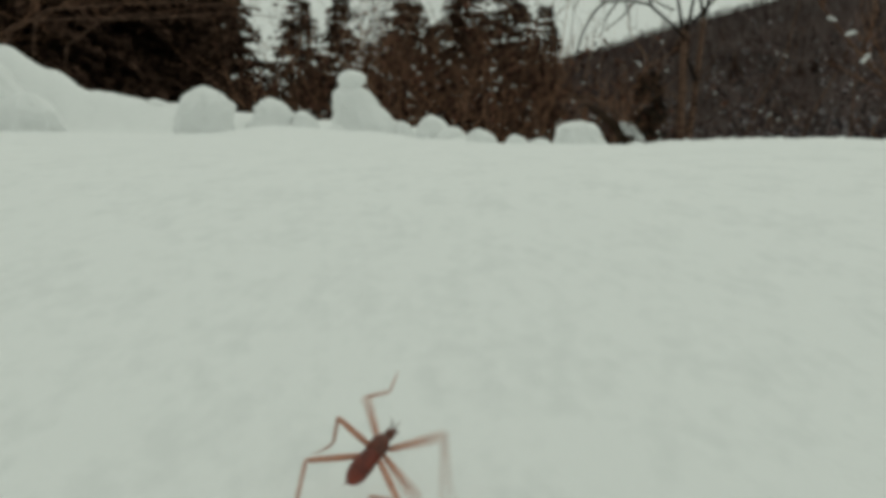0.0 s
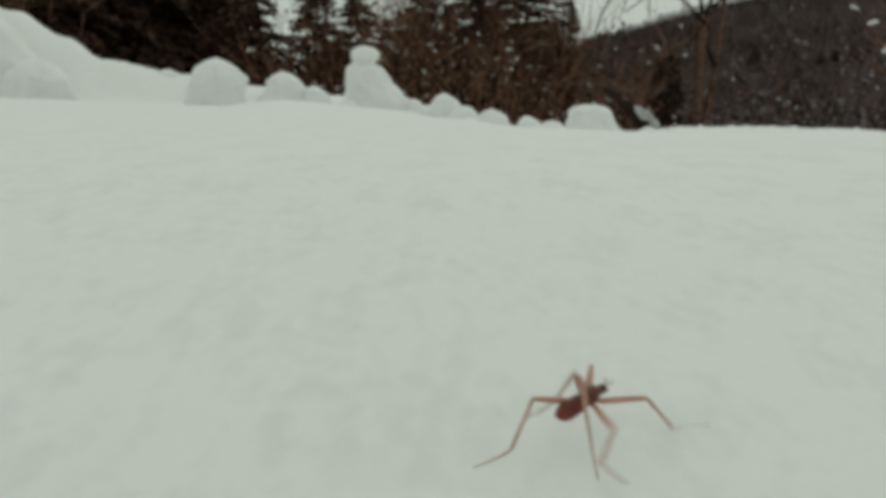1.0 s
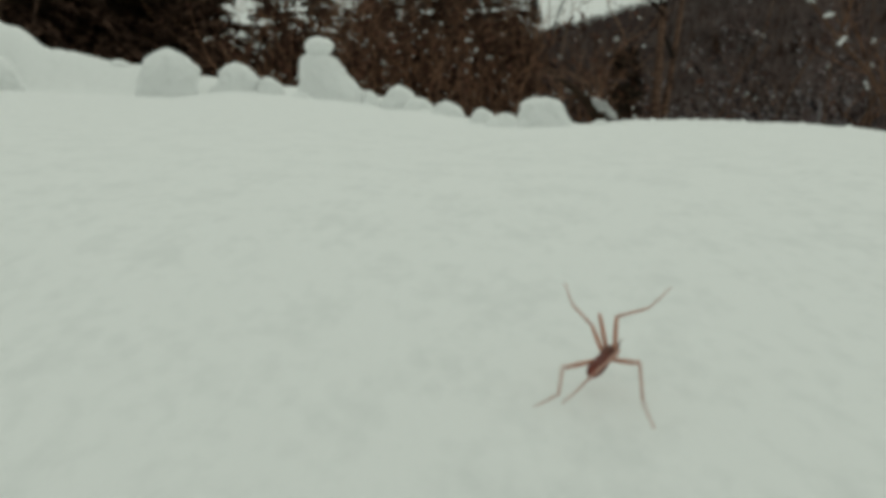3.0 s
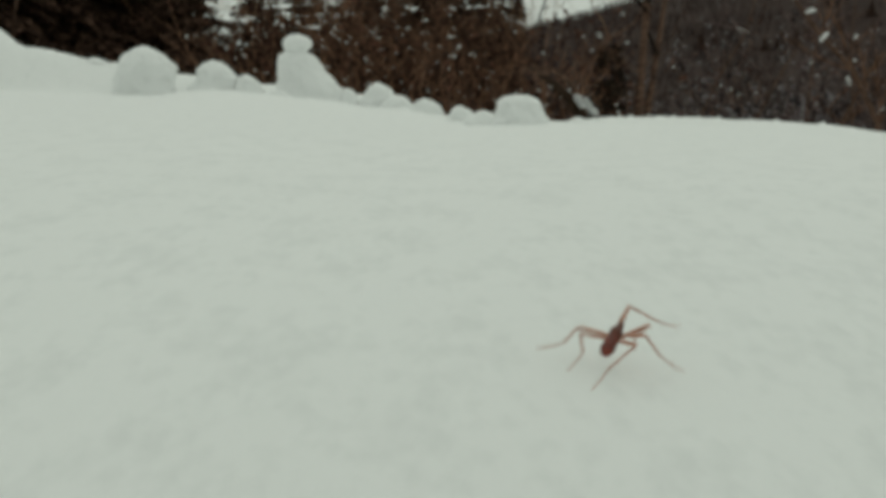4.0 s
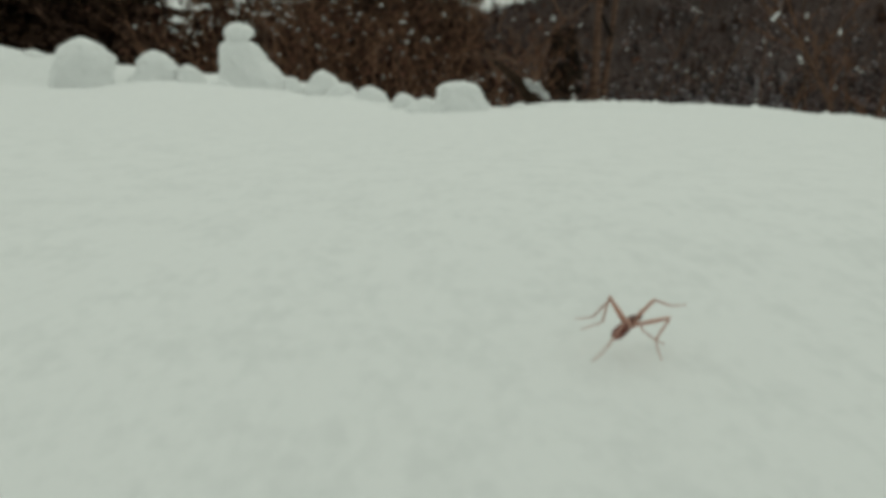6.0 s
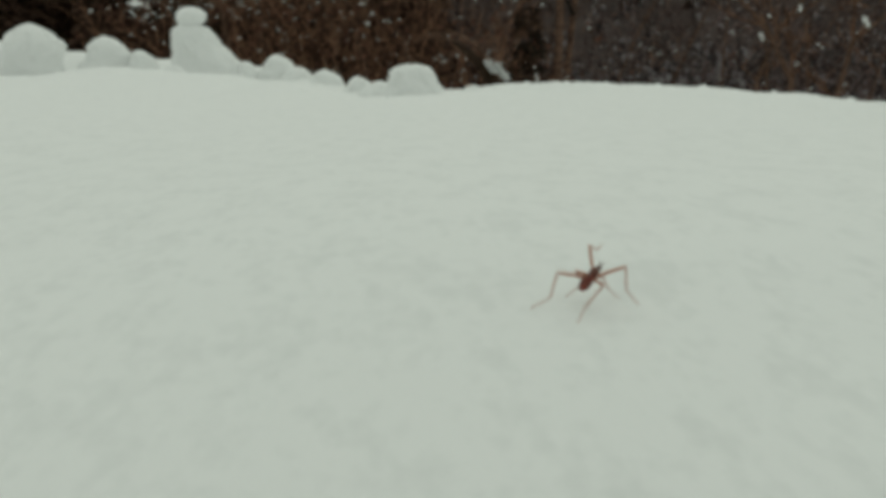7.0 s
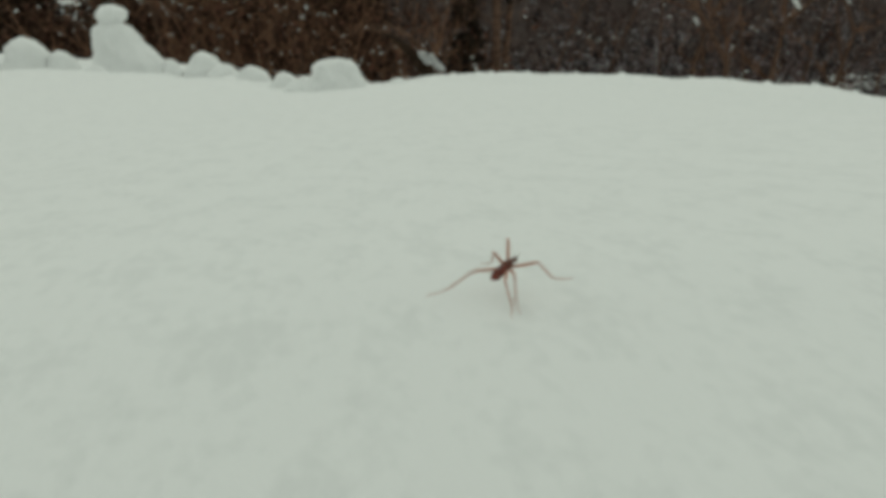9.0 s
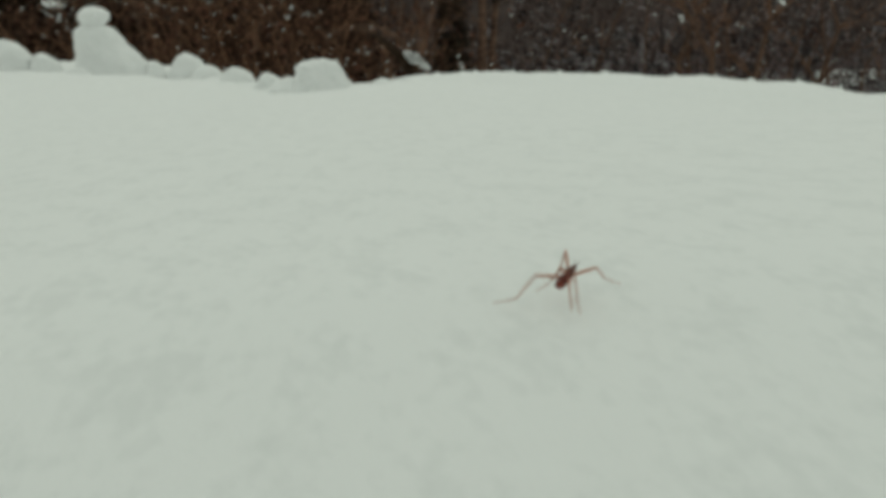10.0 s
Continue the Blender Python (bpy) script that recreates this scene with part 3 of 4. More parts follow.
rnd = random.Random(21)
for i in range(9):
    u = 0.30 + 0.052 * i + rnd.uniform(-0.012, 0.012)
    k = rnd.uniform(-0.02, 0.10)
    snowy_bough([(u, -0.02), (u + k * 0.35, 0.04), (u + k * 0.7, 0.085), (u + k, 0.13 + rnd.uniform(-0.03, 0.05))], 10.0 + rnd.uniform(-0.6, 0.6), 0.016,
                [(u + k * 0.7, 0.088, 0.022)] if i % 3 == 0 else [], 30 + i, "slender pale sapling rising out of the thicket", GREY_TWIG)
for i in range(8):
    u = -0.07 + 0.029 * i + rnd.uniform(-0.008, 0.008)
    k = rnd.choice((-1, 1)) * rnd.uniform(0.02, 0.055)
    w = rnd.uniform(0.05, 0.09) - 0.25 * max(u, 0)
    snowy_bough([(u, 0.0), (u + k * 0.35, w * 0.8), (u + k, w), (u + k * 1.7, w * 0.82)], 7.6 + rnd.uniform(-0.3, 0.3), 0.010,
                [(u + k, w + 0.002, 0.012), (u + k * 0.7, w * 0.95, 0.010)], 60 + i, "thin pale arching stem in front of the brush")
for i in range(4):
    u = -0.47 + 0.028 * i
    w = 0.118 + 0.012 * (i % 3) + rnd.uniform(-0.003, 0.003)
    snowy_bough([(u, 0.02), (u + 0.008, w * 0.8), (u + 0.05, w), (u + 0.12, w + 0.004), (u + 0.18, w + 0.008), (u + 0.24, w + 0.002)], 9.0 + rnd.uniform(-0.5, 0.5), 0.013, [], 80 + i, "long pale bough arching before the dark spruces")
STEM = "brown leaning sapling holding caps of snow"
snowy_bough([(0.480, 0.0), (0.455, 0.055), (0.418, 0.088), (0.372, 0.135)], 9.0, 0.035, [(0.420, 0.0885, 0.040), (0.398, 0.108, 0.04), (0.385, 0.122, 0.03)], 1, STEM)
snowy_bough([(0.450, 0.0), (0.470, 0.05), (0.50, 0.10), (0.53, 0.15)], 9.4, 0.03, [(0.447, 0.04, 0.03), (0.485, 0.075, 0.03)], 2, STEM)
snowy_bough([(0.530, -0.02), (0.548, 0.04), (0.59, 0.075), (0.66, 0.085), (0.72, 0.1)], 8.6, 0.03, [(0.56, 0.055, 0.04), (0.60, 0.08, 0.03)], 3, STEM)
snowy_bough([(0.60, -0.03), (0.62, 0.03), (0.60, 0.09), (0.57, 0.15)], 9.8, 0.03, [(0.615, 0.06, 0.03)], 4, STEM)
snowy_bough([(0.71, -0.04), (0.72, 0.03), (0.76, 0.08)], 9.0, 0.03, [(0.715, 0.0, 0.04)], 5, STEM)


# ---- the insect ----
MM = 0.001


def ovoid(points, sides=14):
    """A body of rings along points (y, z, half width, half height), in millimetres, closed at both ends."""
    bm = bmesh.new()
    rings = []
    for y, z, a, b in points:
        z -= 0.25
        rings.append([bm.verts.new((a * 1.10 * math.cos(6.2832 * k / sides) * MM, y * MM, (z + b * 1.10 * math.sin(6.2832 * k / sides)) * MM)) for k in range(sides)])
    for r0, r1 in zip(rings, rings[1:]):
        for k in range(sides):
            bm.faces.new((r0[k], r0[(k + 1) % sides], r1[(k + 1) % sides], r1[k]))
    bm.faces.new(rings[0])
    bm.faces.new(list(reversed(rings[-1])))
    bmesh.ops.recalc_face_normals(bm, faces=bm.faces)
    return bm


def ringed(points, segments=7):
    """A body's rings set closer, drawn in a little between its segments."""
    y0, y1 = points[0][0], points[-1][0]
    out = [points[0]]
    for k in range(1, 4 * segments):
        y = y0 + (y1 - y0) * k / (4 * segments)
        for p, q in zip(points, points[1:]):
            if p[0] <= y <= q[0]:
                t = (y - p[0]) / (q[0] - p[0])
                _, z, a, b = (m + (n - m) * t for m, n in zip(p, q))
        out.append((y, z, a * (0.93 if k % 4 == 0 else 1.0), b * (0.93 if k % 4 == 0 else 1.0)))
    return out + [points[-1]]


def rod(points, radii, sides=7, hairs=0, seed=0):
    """A thin jointed rod through points in millimetres, with short bristles."""
    v, f = [], []
    tube(v, f, [Vector(p) * MM for p in points], [r * MM for r in radii], sides)
    rnd = random.Random(seed)
    for _ in range(hairs):
        i = rnd.randint(0, len(points) - 2)
        p = Vector(points[i]).lerp(Vector(points[i + 1]), rnd.random())
        w = rnd.uniform(0, 6.283)
        e = p + Vector((math.cos(w) * 0.16, 0.14, math.sin(w) * 0.16))
        tube(v, f, [p * MM, e * MM], [0.012 * MM, 0.004 * MM], 3)
    me = bpy.data.meshes.new("rod")
    me.from_pydata(v, [], f)
    bm = bmesh.new()
    bm.from_mesh(me)
    bpy.data.meshes.remove(me)
    return bm


# hip (x, y, z), lengths of femur, tibia and tarsus, in millimetres: fore, middle and hind, right and left
LEGS = [
    ((0.42, 0.75, 2.35), 4.2, 3.9, 3.3),
    ((-0.42, 0.75, 2.35), 4.2, 3.9, 3.3),
    ((0.46, 0.30, 2.20), 4.2, 3.9, 3.3),
    ((-0.46, 0.30, 2.20), 4.2, 3.9, 3.3),
    ((0.40, -0.15, 2.10), 4.7, 4.2, 3.5),
    ((-0.40, -0.15, 2.10), 4.7, 4.2, 3.5),
]


def build_insect():
    fly = tagged(new("snow_fly"), "wingless reddish-brown insect walking over the snow on long thin legs", "insect")
    part("abdomen", ovoid(ringed([(-2.75, 1.72, 0.09, 0.09), (-2.65, 1.75, 0.34, 0.31), (-2.3, 1.86, 0.61, 0.57), (-1.8, 2.02, 0.75, 0.70), (-1.2, 2.25, 0.75, 0.69), (-0.6, 2.5, 0.68, 0.64), (-0.25, 2.66, 0.60, 0.56)])), ABDOMEN, fly, "dark red-brown swollen abdomen")
    part("thorax", ovoid([(-0.40, 2.64, 0.56, 0.52), (-0.1, 2.8, 0.66, 0.63), (0.4, 3.0, 0.70, 0.68), (0.9, 3.15, 0.54, 0.52), (1.12, 3.2, 0.34, 0.34)]), THORAX, fly, "dark brown thorax")
    head = part("head", ovoid([(1.08, 3.22, 0.28, 0.28), (1.3, 3.3, 0.37, 0.36), (1.6, 3.38, 0.36, 0.36), (1.85, 3.36, 0.24, 0.24), (2.1, 3.22, 0.12, 0.13), (2.3, 3.1, 0.05, 0.06)]), THORAX, fly, "small dark head")
    for s in (1, -1):
        part("eye", ovoid([(1.42, 3.42, 0.05, 0.05), (1.5, 3.42, 0.13, 0.14), (1.64, 3.42, 0.13, 0.14), (1.72, 3.42, 0.05, 0.05)], 10), THORAX, head).location = (s * 0.27 * MM, 0, 0)
        part("antenna", rod([(s * 0.12, 1.8, 3.25), (s * 0.2, 1.95, 3.5), (s * 0.32, 2.1, 3.73), (s * 0.48, 2.25, 3.85)], [0.07, 0.06, 0.04, 0.02], 6, 4, 3), THORAX, head)
    part("ovipositor", rod([(0, -2.65, 1.47), (0, -2.95, 1.47), (0, -3.15, 1.57)], [0.11, 0.07, 0.02], 7), ABDOMEN, fly)
    legs = []
    for i, (hip, a, b, c) in enumerate(LEGS):
        seg = [part("femur", rod([(0, 0, 0), (0, 0.12 * a, 0), (0, 0.5 * a, 0), (0, 0.9 * a, 0), (0, a, 0)], [0.15, 0.22, 0.25, 0.20, 0.15], 8, 26, i), LEG, fly),
               part("tibia", rod([(0, 0, 0), (0, 0.08 * b, 0), (0, 0.5 * b, 0.02), (0, 0.93 * b, 0), (0, b, 0)], [0.13, 0.15, 0.135, 0.135, 0.10], 8, 26, i + 9), SHIN, fly),
               part("tarsus", rod([(0, 0, 0), (0, 0.35 * c, -0.08), (0, 0.36 * c, -0.08), (0, 0.7 * c, -0.04), (0, 0.95 * c, 0.06), (0, c, 0)], [0.095, 0.085, 0.09, 0.07, 0.06, 0.025], 6, 14, i + 20), SHIN, fly)]
        legs.append(seg)
    return fly, legs


FLY, FLY_LEGS = build_insect()

# where it walks: seconds, x, y, heading to the right of straight ahead, lift of the body in millimetres, nose up in degrees
TRACK = [
    (0, -0.0043, 0.0683, 45, 0.28, 10), (0.2, -0.0030, 0.0681, 60, -0.20, -6), (0.5, 0.0080, 0.0780, 45, 0.00, 0), (0.7, 0.0152, 0.0903, 30, 0.86, 6), (0.8, 0.0169, 0.0902, 29, 0.92, 6),
    (0.9, 0.0184, 0.0937, 48, 0.63, 4), (1, 0.0228, 0.0905, 55, -0.05, -5), (1.5, 0.0280, 0.0979, 57, -0.09, -9), (2, 0.0332, 0.1049, 50, -0.02, -1), (2.5, 0.0473, 0.1156, 51, 0.04, 2),
    (4, 0.0934, 0.1536, 35, 0.08, 8), (4.5, 0.1028, 0.1579, 50, 0.03, 3), (5, 0.1168, 0.1666, 54, 0.03, 1), (5.5, 0.1376, 0.1715, 59, -0.00, -3), (7, 0.2012, 0.2191, 52, 0.11, 9),
    (7.5, 0.2171, 0.2242, 55, 0.02, 0), (8, 0.2298, 0.2319, 54, 0.02, 1), (8.5, 0.2399, 0.2342, 40, 0.14, 12), (9, 0.2493, 0.2415, 61, 0.10, 4), (9.5, 0.2587, 0.2431, 58, -0.04, -8),
    (10, 0.2672, 0.2446, 49, -0.00, -0)]
# moments at which the first set of legs comes down
STEPS = [-0.48, 0.05, 0.58, 1.1, 1.6, 2.12, 2.65, 3.22, 3.8, 4.3, 4.8, 5.32, 5.88, 6.44, 7.0, 7.5, 8.0, 8.5, 9.0, 9.5, 10.0, 10.5, 11.0]


def along(t):
    """Place, heading, lift and tilt on the track, by a smooth curve through its rows."""
    n = len(TRACK)
    t = min(max(t, -0.4), 10.4)
    i = 0
    while i < n - 2 and t > TRACK[i + 1][0]:
        i += 1
    p0, p1 = TRACK[i], TRACK[i + 1]
    a, b = TRACK[max(i - 1, 0)], TRACK[min(i + 2, n - 1)]
    h = p1[0] - p0[0]
    k = (t - p0[0]) / h
    out = []
    for c in (1, 2, 3, 4, 5):
        m0 = (p1[c] - a[c]) / (p1[0] - a[0]) * h
        m1 = (b[c] - p0[c]) / (b[0] - p0[0]) * h
        if 0 <= k <= 1:
            k2, k3 = k * k, k * k * k
            out.append((2 * k3 - 3 * k2 + 1) * p0[c] + (k3 - 2 * k2 + k) * m0 + (3 * k2 - 2 * k3) * p1[c] + (k3 - k2) * m1)
        else:
            out.append(p0[c] + (p1[c] - p0[c]) * k)
    return out


def fly_pose(t):
    x, y, h, lift, tilt = along(t)
    up = Vector((0, -0.15, 1)).normalized()
    fw = Vector((math.sin(radians(h)), math.cos(radians(h)), 0))
    fw = (fw - up * fw.dot(up)).normalized()
    rt = fw.cross(up)
    fw, up = fw * math.cos(radians(tilt)) + up * math.sin(radians(tilt)), up * math.cos(radians(tilt)) - fw * math.sin(radians(tilt))
    p = Vector((x, y, ground(x, y, False) + (0.9 + lift) * MM))
    return Matrix(((rt.x, fw.x, up.x, p.x), (rt.y, fw.y, up.y, p.y), (rt.z, fw.z, up.z, p.z), (0, 0, 0, 1)))


# the even gait, five moments of one cycle for each leg: the foot in the insect's space in millimetres, degrees by which the knee leans, stretch of shin and foot
GAIT = [
    [(9.0, -2.0, -0.1, -30, 0.92), (5.1, -0.6, -0.8, -84, 0.96), (8.1, 1.7, 1.1, 15, 0.99), (4.6, 6.3, 8.4, 21, 0.98), (6.5, 9.7, 1.6, -50, 0.98)],
    [(-4.6, 4.1, -0.7, 6, 0.97), (-3.3, 11.0, 3.5, 12, 0.96), (-5.9, 7.8, -1.4, 25, 0.96), (-5.5, 4.0, -1.3, 0, 0.96), (-6.8, 7.8, -1.1, 16, 0.96)],
    [(4.1, 4.3, -0.5, 66, 0.94), (5.6, 5.6, 0.9, 54, 0.95), (4.0, 4.6, -0.8, 55, 0.94), (8.6, -5.9, -0.4, -27, 0.94), (7.1, -6.6, 0.1, 1, 0.94)],
    [(-5.3, -1.5, -1.0, -49, 0.94), (-9.9, -2.8, -0.7, 30, 0.99), (-6.6, -3.1, -0.9, 47, 0.85), (-9.8, 5.6, 3.0, 24, 0.96), (-4.9, -3.3, -0.9, -43, 0.97)],
    [(5.1, -6.5, -0.4, -55, 0.96), (3.0, -8.2, 0.5, -20, 0.95), (4.5, -9.2, 2.3, -57, 0.94), (2.5, -6.1, 0.7, -55, 0.96), (5.2, -5.4, 0.2, -55, 0.96)],
    [(-4.7, -10.6, -0.8, -23, 0.97), (-7.2, -2.3, -1.1, -57, 0.91), (-7.9, -3.5, 0.4, -55, 0.96), (-2.7, -11.0, -0.2, 47, 0.99), (-4.7, -10.9, -1.0, 8, 0.99)]]
# how each leg strays from it: seconds, then the same five values
RIGHT_FORE = [(0.0, -0.3, -3.4, -1.6, -17, 0.04), (1.0, -2.7, 1.0, -1.3, 53, -0.06), (1.5, -4.7, 1.6, 3.1, -9, -0.02), (2.0, -5.2, 0.6, 4.6, -3, -0.01), (2.5, -3.1, 1.2, 0.6, -39, -0.0), (4.0, -0.6, 0.4, -2.2, 23, -0.04),
              (4.5, -0.0, 0.0, 0.0, 0, 0.01), (5.0, -5.5, 2.8, -1.5, 33, -0.05), (5.5, 1.4, -0.8, 0.7, 23, -0.04), (7.0, -0.3, 1.0, 1.1, -25, 0.04), (7.5, 0.7, 2.6, 1.0, -24, 0.04), (8.0, 1.0, 4.1, 0.7, -11, 0.07),
              (8.5, 0.5, 1.9, 1.5, -12, 0.03), (9.0, 1.9, 4.4, 3.3, -16, 0.03), (9.5, 1.9, 2.6, 1.6, 15, 0.05), (10.0, -1.3, 3.1, 2.7, -57, 0.05)]
LEFT_FORE = [(0.0, -1.2, 2.9, 3.7, -43, 0.01), (1.0, -1.1, -0.6, 1.0, -14, 0.0), (1.5, -2.5, -1.8, 1.6, -28, 0.0), (2.0, -0.7, -0.5, 0.6, -12, 0.01), (2.5, -0.8, 1.1, 0.2, 4, 0.0), (4.0, 10.1, 1.0, 2.0, -62, 0.04),
             (4.5, 0.0, -0.0, -0.0, 0, -0.0), (5.0, 3.7, 1.4, -0.1, -10, -0.14), (5.5, 6.3, -4.5, -1.2, 31, 0.04), (7.0, -0.2, 4.3, 3.7, -21, -0.0), (7.5, -2.2, 4.3, 5.0, -9, -0.01), (8.0, -1.2, 0.8, -0.3, 1, -0.01),
             (8.5, -1.1, 5.5, 3.8, -37, -0.0), (9.0, -0.1, -0.1, -0.5, -2, -0.01), (9.5, -2.6, 1.3, 0.0, 4, -0.02), (10.0, -1.3, 1.1, -0.7, 5, -0.01)]
RIGHT_MIDDLE = [(0.0, 4.5, -3.1, 2.6, 172, 0.01), (1.0, 2.8, 1.6, 0.7, -71, -0.02), (1.5, 2.3, 0.9, 1.2, -69, -0.01), (2.0, 1.8, 2.4, -0.6, -1, 0.03), (2.5, 1.4, 2.4, -0.4, 2, 0.05), (4.0, -3.1, -1.0, -0.1, 0, 0.03),
                (4.5, -0.0, 0.0, 0.0, 0, 0.01), (5.0, 1.8, -0.5, -0.3, -5, 0.03), (5.5, -2.7, -3.0, -0.6, 9, -0.05), (7.0, -1.0, -2.3, -0.7, -12, -0.01), (7.5, -1.2, 0.2, -0.1, -1, 0.02), (8.0, -1.5, -1.1, -0.4, 0, -0.01),
                (8.5, -0.4, -2.7, -1.0, -18, -0.05), (9.0, 4.4, -9.5, 0.1, -71, -0.03), (9.5, 3.8, -10.9, 1.0, -65, -0.02), (10.0, 2.4, -11.3, 1.0, -60, -0.03)]
LEFT_MIDDLE = [(0.0, -1.4, 1.5, 1.8, 29, 0.03), (1.0, 1.3, 0.4, 0.7, 3, 0.0), (1.5, -0.5, 3.1, 3.3, -3, -0.0), (2.0, -1.4, 2.9, 5.2, -2, -0.0), (2.5, -3.2, 2.9, 4.8, 23, -0.0), (4.0, 0.1, -3.0, 2.9, 41, 0.09),
               (4.5, 0.0, -0.0, -0.0, 0, 0.0), (5.0, 4.0, -2.3, 2.5, 18, 0.12), (5.5, -0.5, 4.9, 0.6, -39, 0.05), (7.0, 2.8, -1.5, 0.6, 20, -0.2), (7.5, 1.4, 0.3, 0.2, -9, -0.04), (8.0, 2.2, 0.1, 0.4, 0, 0.03),
               (8.5, 0.8, 0.1, 0.7, 9, 0.03), (9.0, 0.1, 1.1, 2.4, 8, 0.03), (9.5, 2.0, 0.9, 0.8, 7, 0.03), (10.0, 1.3, -0.5, 0.5, -5, 0.03)]
RIGHT_HIND = [(0.0, 3.1, -1.4, 4.9, -85, -0.03), (1.0, 0.7, 1.9, -1.2, 76, 0.03), (1.5, -0.6, 1.0, 0.1, 0, 0.01), (2.0, 0.1, -3.4, 2.9, 0, -0.05), (2.5, -1.0, -3.1, 0.9, 23, -0.02), (4.0, -2.5, -0.6, -1.0, 1, 0.04),
              (4.5, 0.0, -0.0, -0.0, 0, -0.0), (5.0, -0.1, -1.7, 0.7, 46, -0.03), (5.5, 0.4, -0.6, 0.3, -2, -0.0), (7.0, -0.1, -3.1, 1.0, 3, -0.0), (7.5, 2.2, -3.1, 3.1, 82, -0.05), (8.0, -0.9, 1.4, 1.5, 0, 0.01),
              (8.5, -0.2, -0.8, 0.9, 71, 0.03), (9.0, 4.2, -0.9, 0.5, 78, -0.02), (9.5, 3.5, -1.8, 1.4, 64, -0.02), (10.0, 1.7, -3.6, 2.4, 68, -0.02)]
LEFT_HIND = [(0.0, 4.7, 0.4, 3.9, 77, -0.08), (1.0, 4.8, 0.6, -0.5, 6, -0.07), (1.5, -0.4, 3.5, -0.9, -31, -0.1), (2.0, 5.0, 0.4, 1.0, 42, -0.06), (2.5, 2.3, 0.3, 2.7, -16, -0.05), (4.0, 5.0, -2.3, -0.4, 154, -0.01),
             (4.5, -0.0, -0.0, -0.0, 0, -0.0), (5.0, 2.0, -0.1, -0.8, 2, 0.01), (5.5, 1.6, -0.9, 1.4, 25, 0.04), (7.0, 1.9, 0.4, 1.5, 73, -0.03), (7.5, 3.2, 0.5, 2.7, 102, -0.03), (8.0, -1.5, 0.6, 1.3, 7, 0.01),
             (8.5, -1.2, 0.5, 1.9, 27, -0.01), (9.0, 0.2, -0.4, 0.7, 5, 0.01), (9.5, 5.0, 0.7, 0.8, 73, -0.04), (10.0, -0.9, 0.6, 0.8, 29, -0.04)]
UNEVEN = [RIGHT_FORE, LEFT_FORE, RIGHT_MIDDLE, LEFT_MIDDLE, RIGHT_HIND, LEFT_HIND]


def cycle(t):
    """How far the gait's cycle has run at t, from 0 to 1."""
    i = 0
    while i < len(STEPS) - 2 and t >= STEPS[i + 1]:
        i += 1
    return (t - STEPS[i]) / (STEPS[i + 1] - STEPS[i])


def stride(leg, t):
    """The five values of the even gait at t, by a smooth closed curve through its rows."""
    rows = GAIT[LEGS.index(leg)]
    f = cycle(t) % 1.0 * 5
    i = int(f)
    u = f - i
    k = ((-u ** 3 + 2 * u * u - u) / 2, (3 * u ** 3 - 5 * u * u + 2) / 2, (-3 * u ** 3 + 4 * u * u + u) / 2, (u ** 3 - u * u) / 2)
    return [sum(w * rows[(i + j - 1) % 5][c] for j, w in enumerate(k)) for c in range(5)]


def stray(leg, t):
    """The leg's own uneven step at t, between the rows."""
    rows = UNEVEN[LEGS.index(leg)]
    t = min(max(t, rows[0][0]), rows[-1][0])
    i = 0
    while i < len(rows) - 2 and t > rows[i + 1][0]:
        i += 1
    k = smooth(rows[i][0], rows[i + 1][0], t)
    return [a + (b - a) * k for a, b in zip(rows[i][1:], rows[i + 1][1:])]


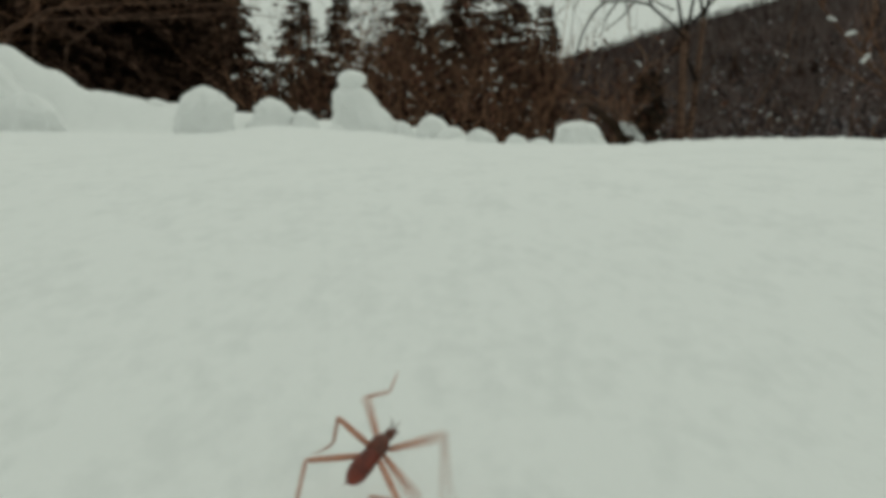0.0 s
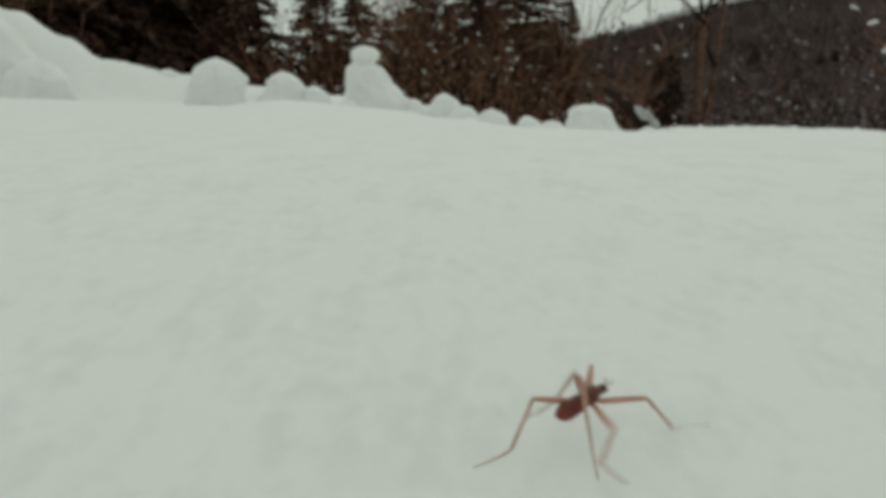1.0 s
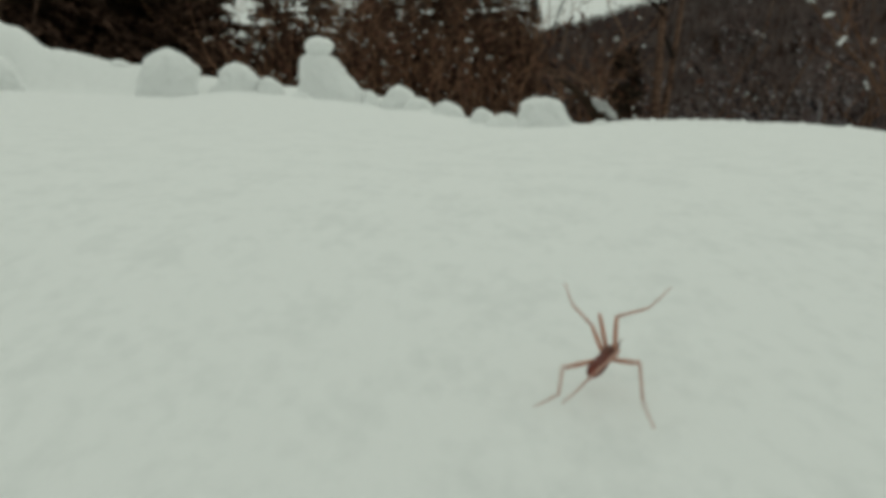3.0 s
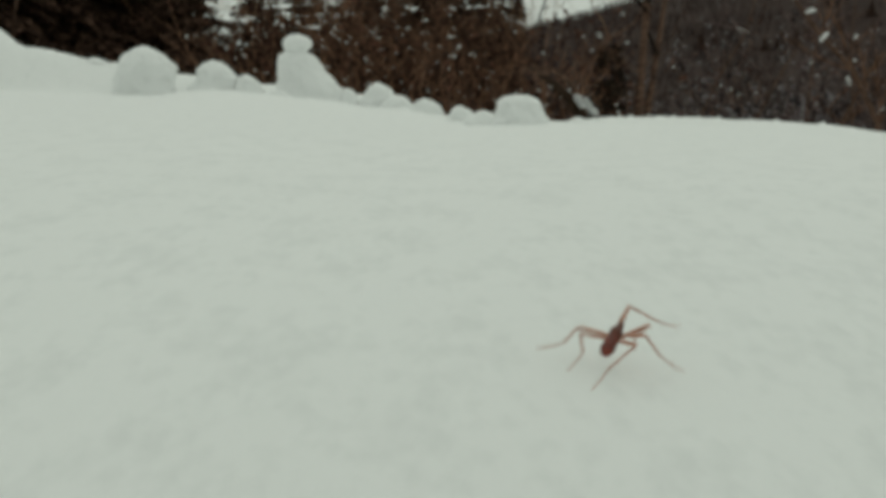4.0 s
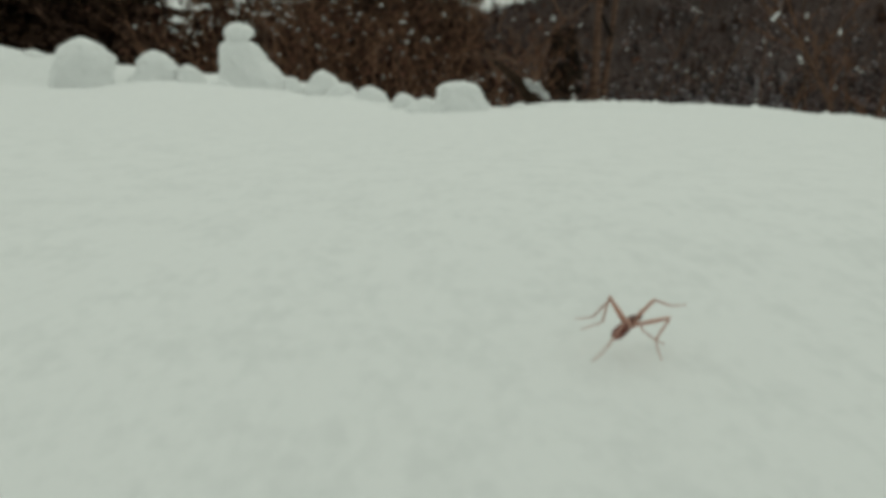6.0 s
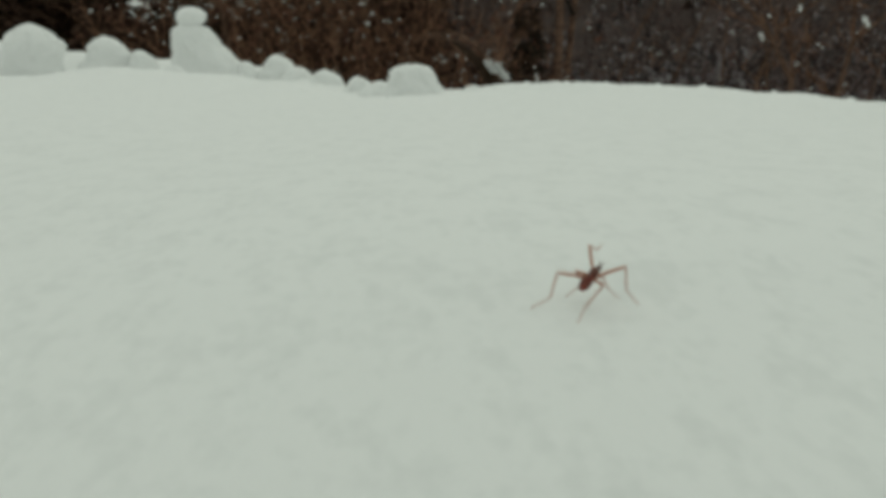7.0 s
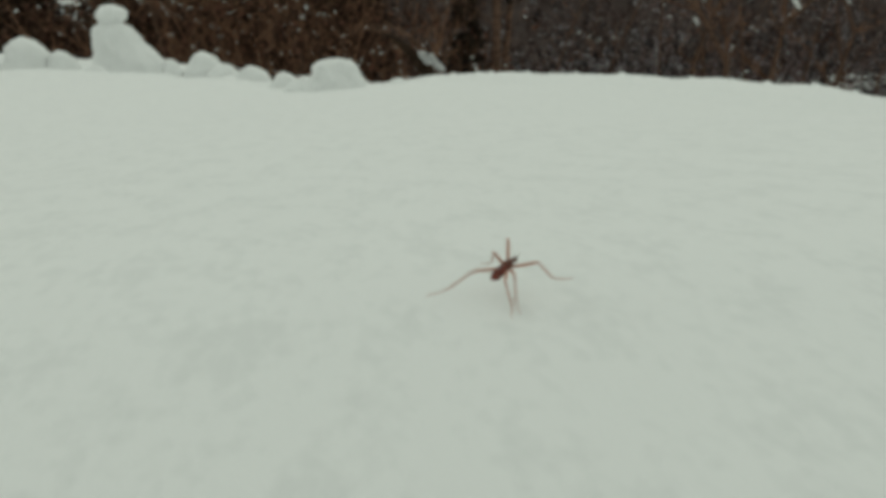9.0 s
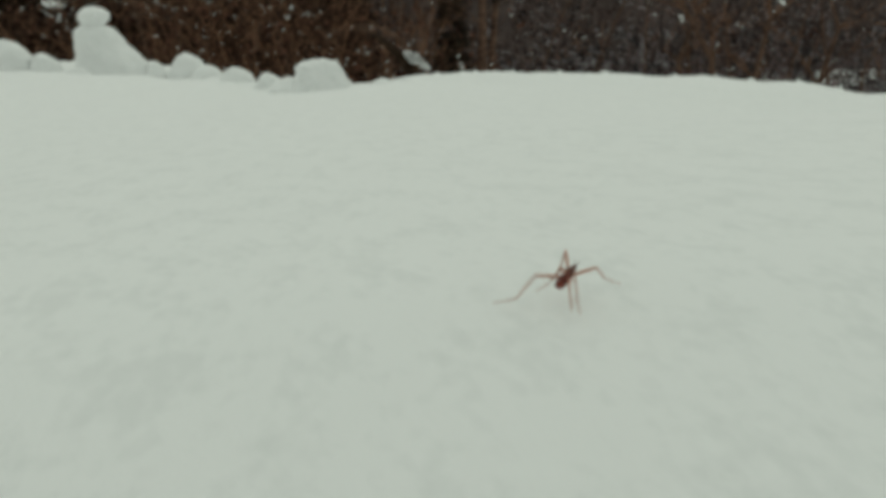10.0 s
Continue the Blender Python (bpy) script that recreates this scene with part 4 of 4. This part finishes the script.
def aimed(start, end):
    """A pose at start whose y axis points to end."""
    d = (end - start).normalized()
    x = d.cross(Vector((0, 0, 1)))
    x = x.normalized() if x.length > 1e-6 else Vector((1, 0, 0))
    z = x.cross(d)
    return Matrix(((x.x, d.x, z.x, start.x), (x.y, d.y, z.y, start.y), (x.z, d.z, z.z, start.z), (0, 0, 0, 1)))


def bend(start, end, a, b, way):
    """The joint between two rods of length a and b from start to end, bent towards way; and the end, drawn in to where they reach."""
    line = end - start
    reach = max(line.length, 1e-6)
    w = line / reach
    reach = min(max(reach, abs(a - b) * 1.02 + 1e-6), (a + b) * 0.997)
    m = (a * a - b * b + reach * reach) / (2 * reach)
    side = (way - w * w.dot(way)).normalized()
    return start + w * m + side * math.sqrt(max(a * a - m * m, 0)), start + w * reach


def leg_joints(leg, foot, lean, stretch):
    """Hip, knee, ankle and tip in the insect's space for a foot wanted there."""
    hip = Vector(leg[0]) * MM
    a, b, c = leg[1] * MM, leg[2] * MM, leg[3] * MM
    stretch = min(max(stretch, 0.7), 0.995)
    w = (foot - hip).normalized()
    lift = Vector((0, 0, 1)) - w * w.z
    lift = lift.normalized() if lift.length > 1e-4 else Vector((0, 1, 0))
    swing = w.cross(lift)
    way = lift * math.cos(radians(lean)) + swing * math.sin(radians(lean))
    knee, foot = bend(hip, foot, a, (b + c) * stretch, way)
    ankle, foot = bend(knee, foot, b, c, -way)
    return hip, knee, ankle, foot


def leg_poses(leg, t, body, inv):
    """Poses of femur, tibia and tarsus in the insect's space."""
    x, y, z, lean, stretch = (a + b for a, b in zip(stride(leg, t), stray(leg, t)))
    p = body @ (Vector((x, y, z)) * MM)
    p.z = max(p.z, ground(p.x, p.y))
    hip, knee, ankle, foot = leg_joints(leg, inv @ p, lean, stretch)
    return aimed(hip, knee), aimed(knee, ankle), aimed(ankle, foot)


def motions():
    times = [i / 30 for i in range(301)]
    walk(FLY, [(t, fly_pose(t)) for t in times])
    turned = [(t, fly_pose(t), fly_pose(t).inverted()) for t in times]
    for leg, seg in zip(LEGS, FLY_LEGS):
        rows = [(t, leg_poses(leg, t, body, inv)) for t, body, inv in turned]
        for k in range(3):
            walk(seg[k], [(t, p[k]) for t, p in rows])


motions()
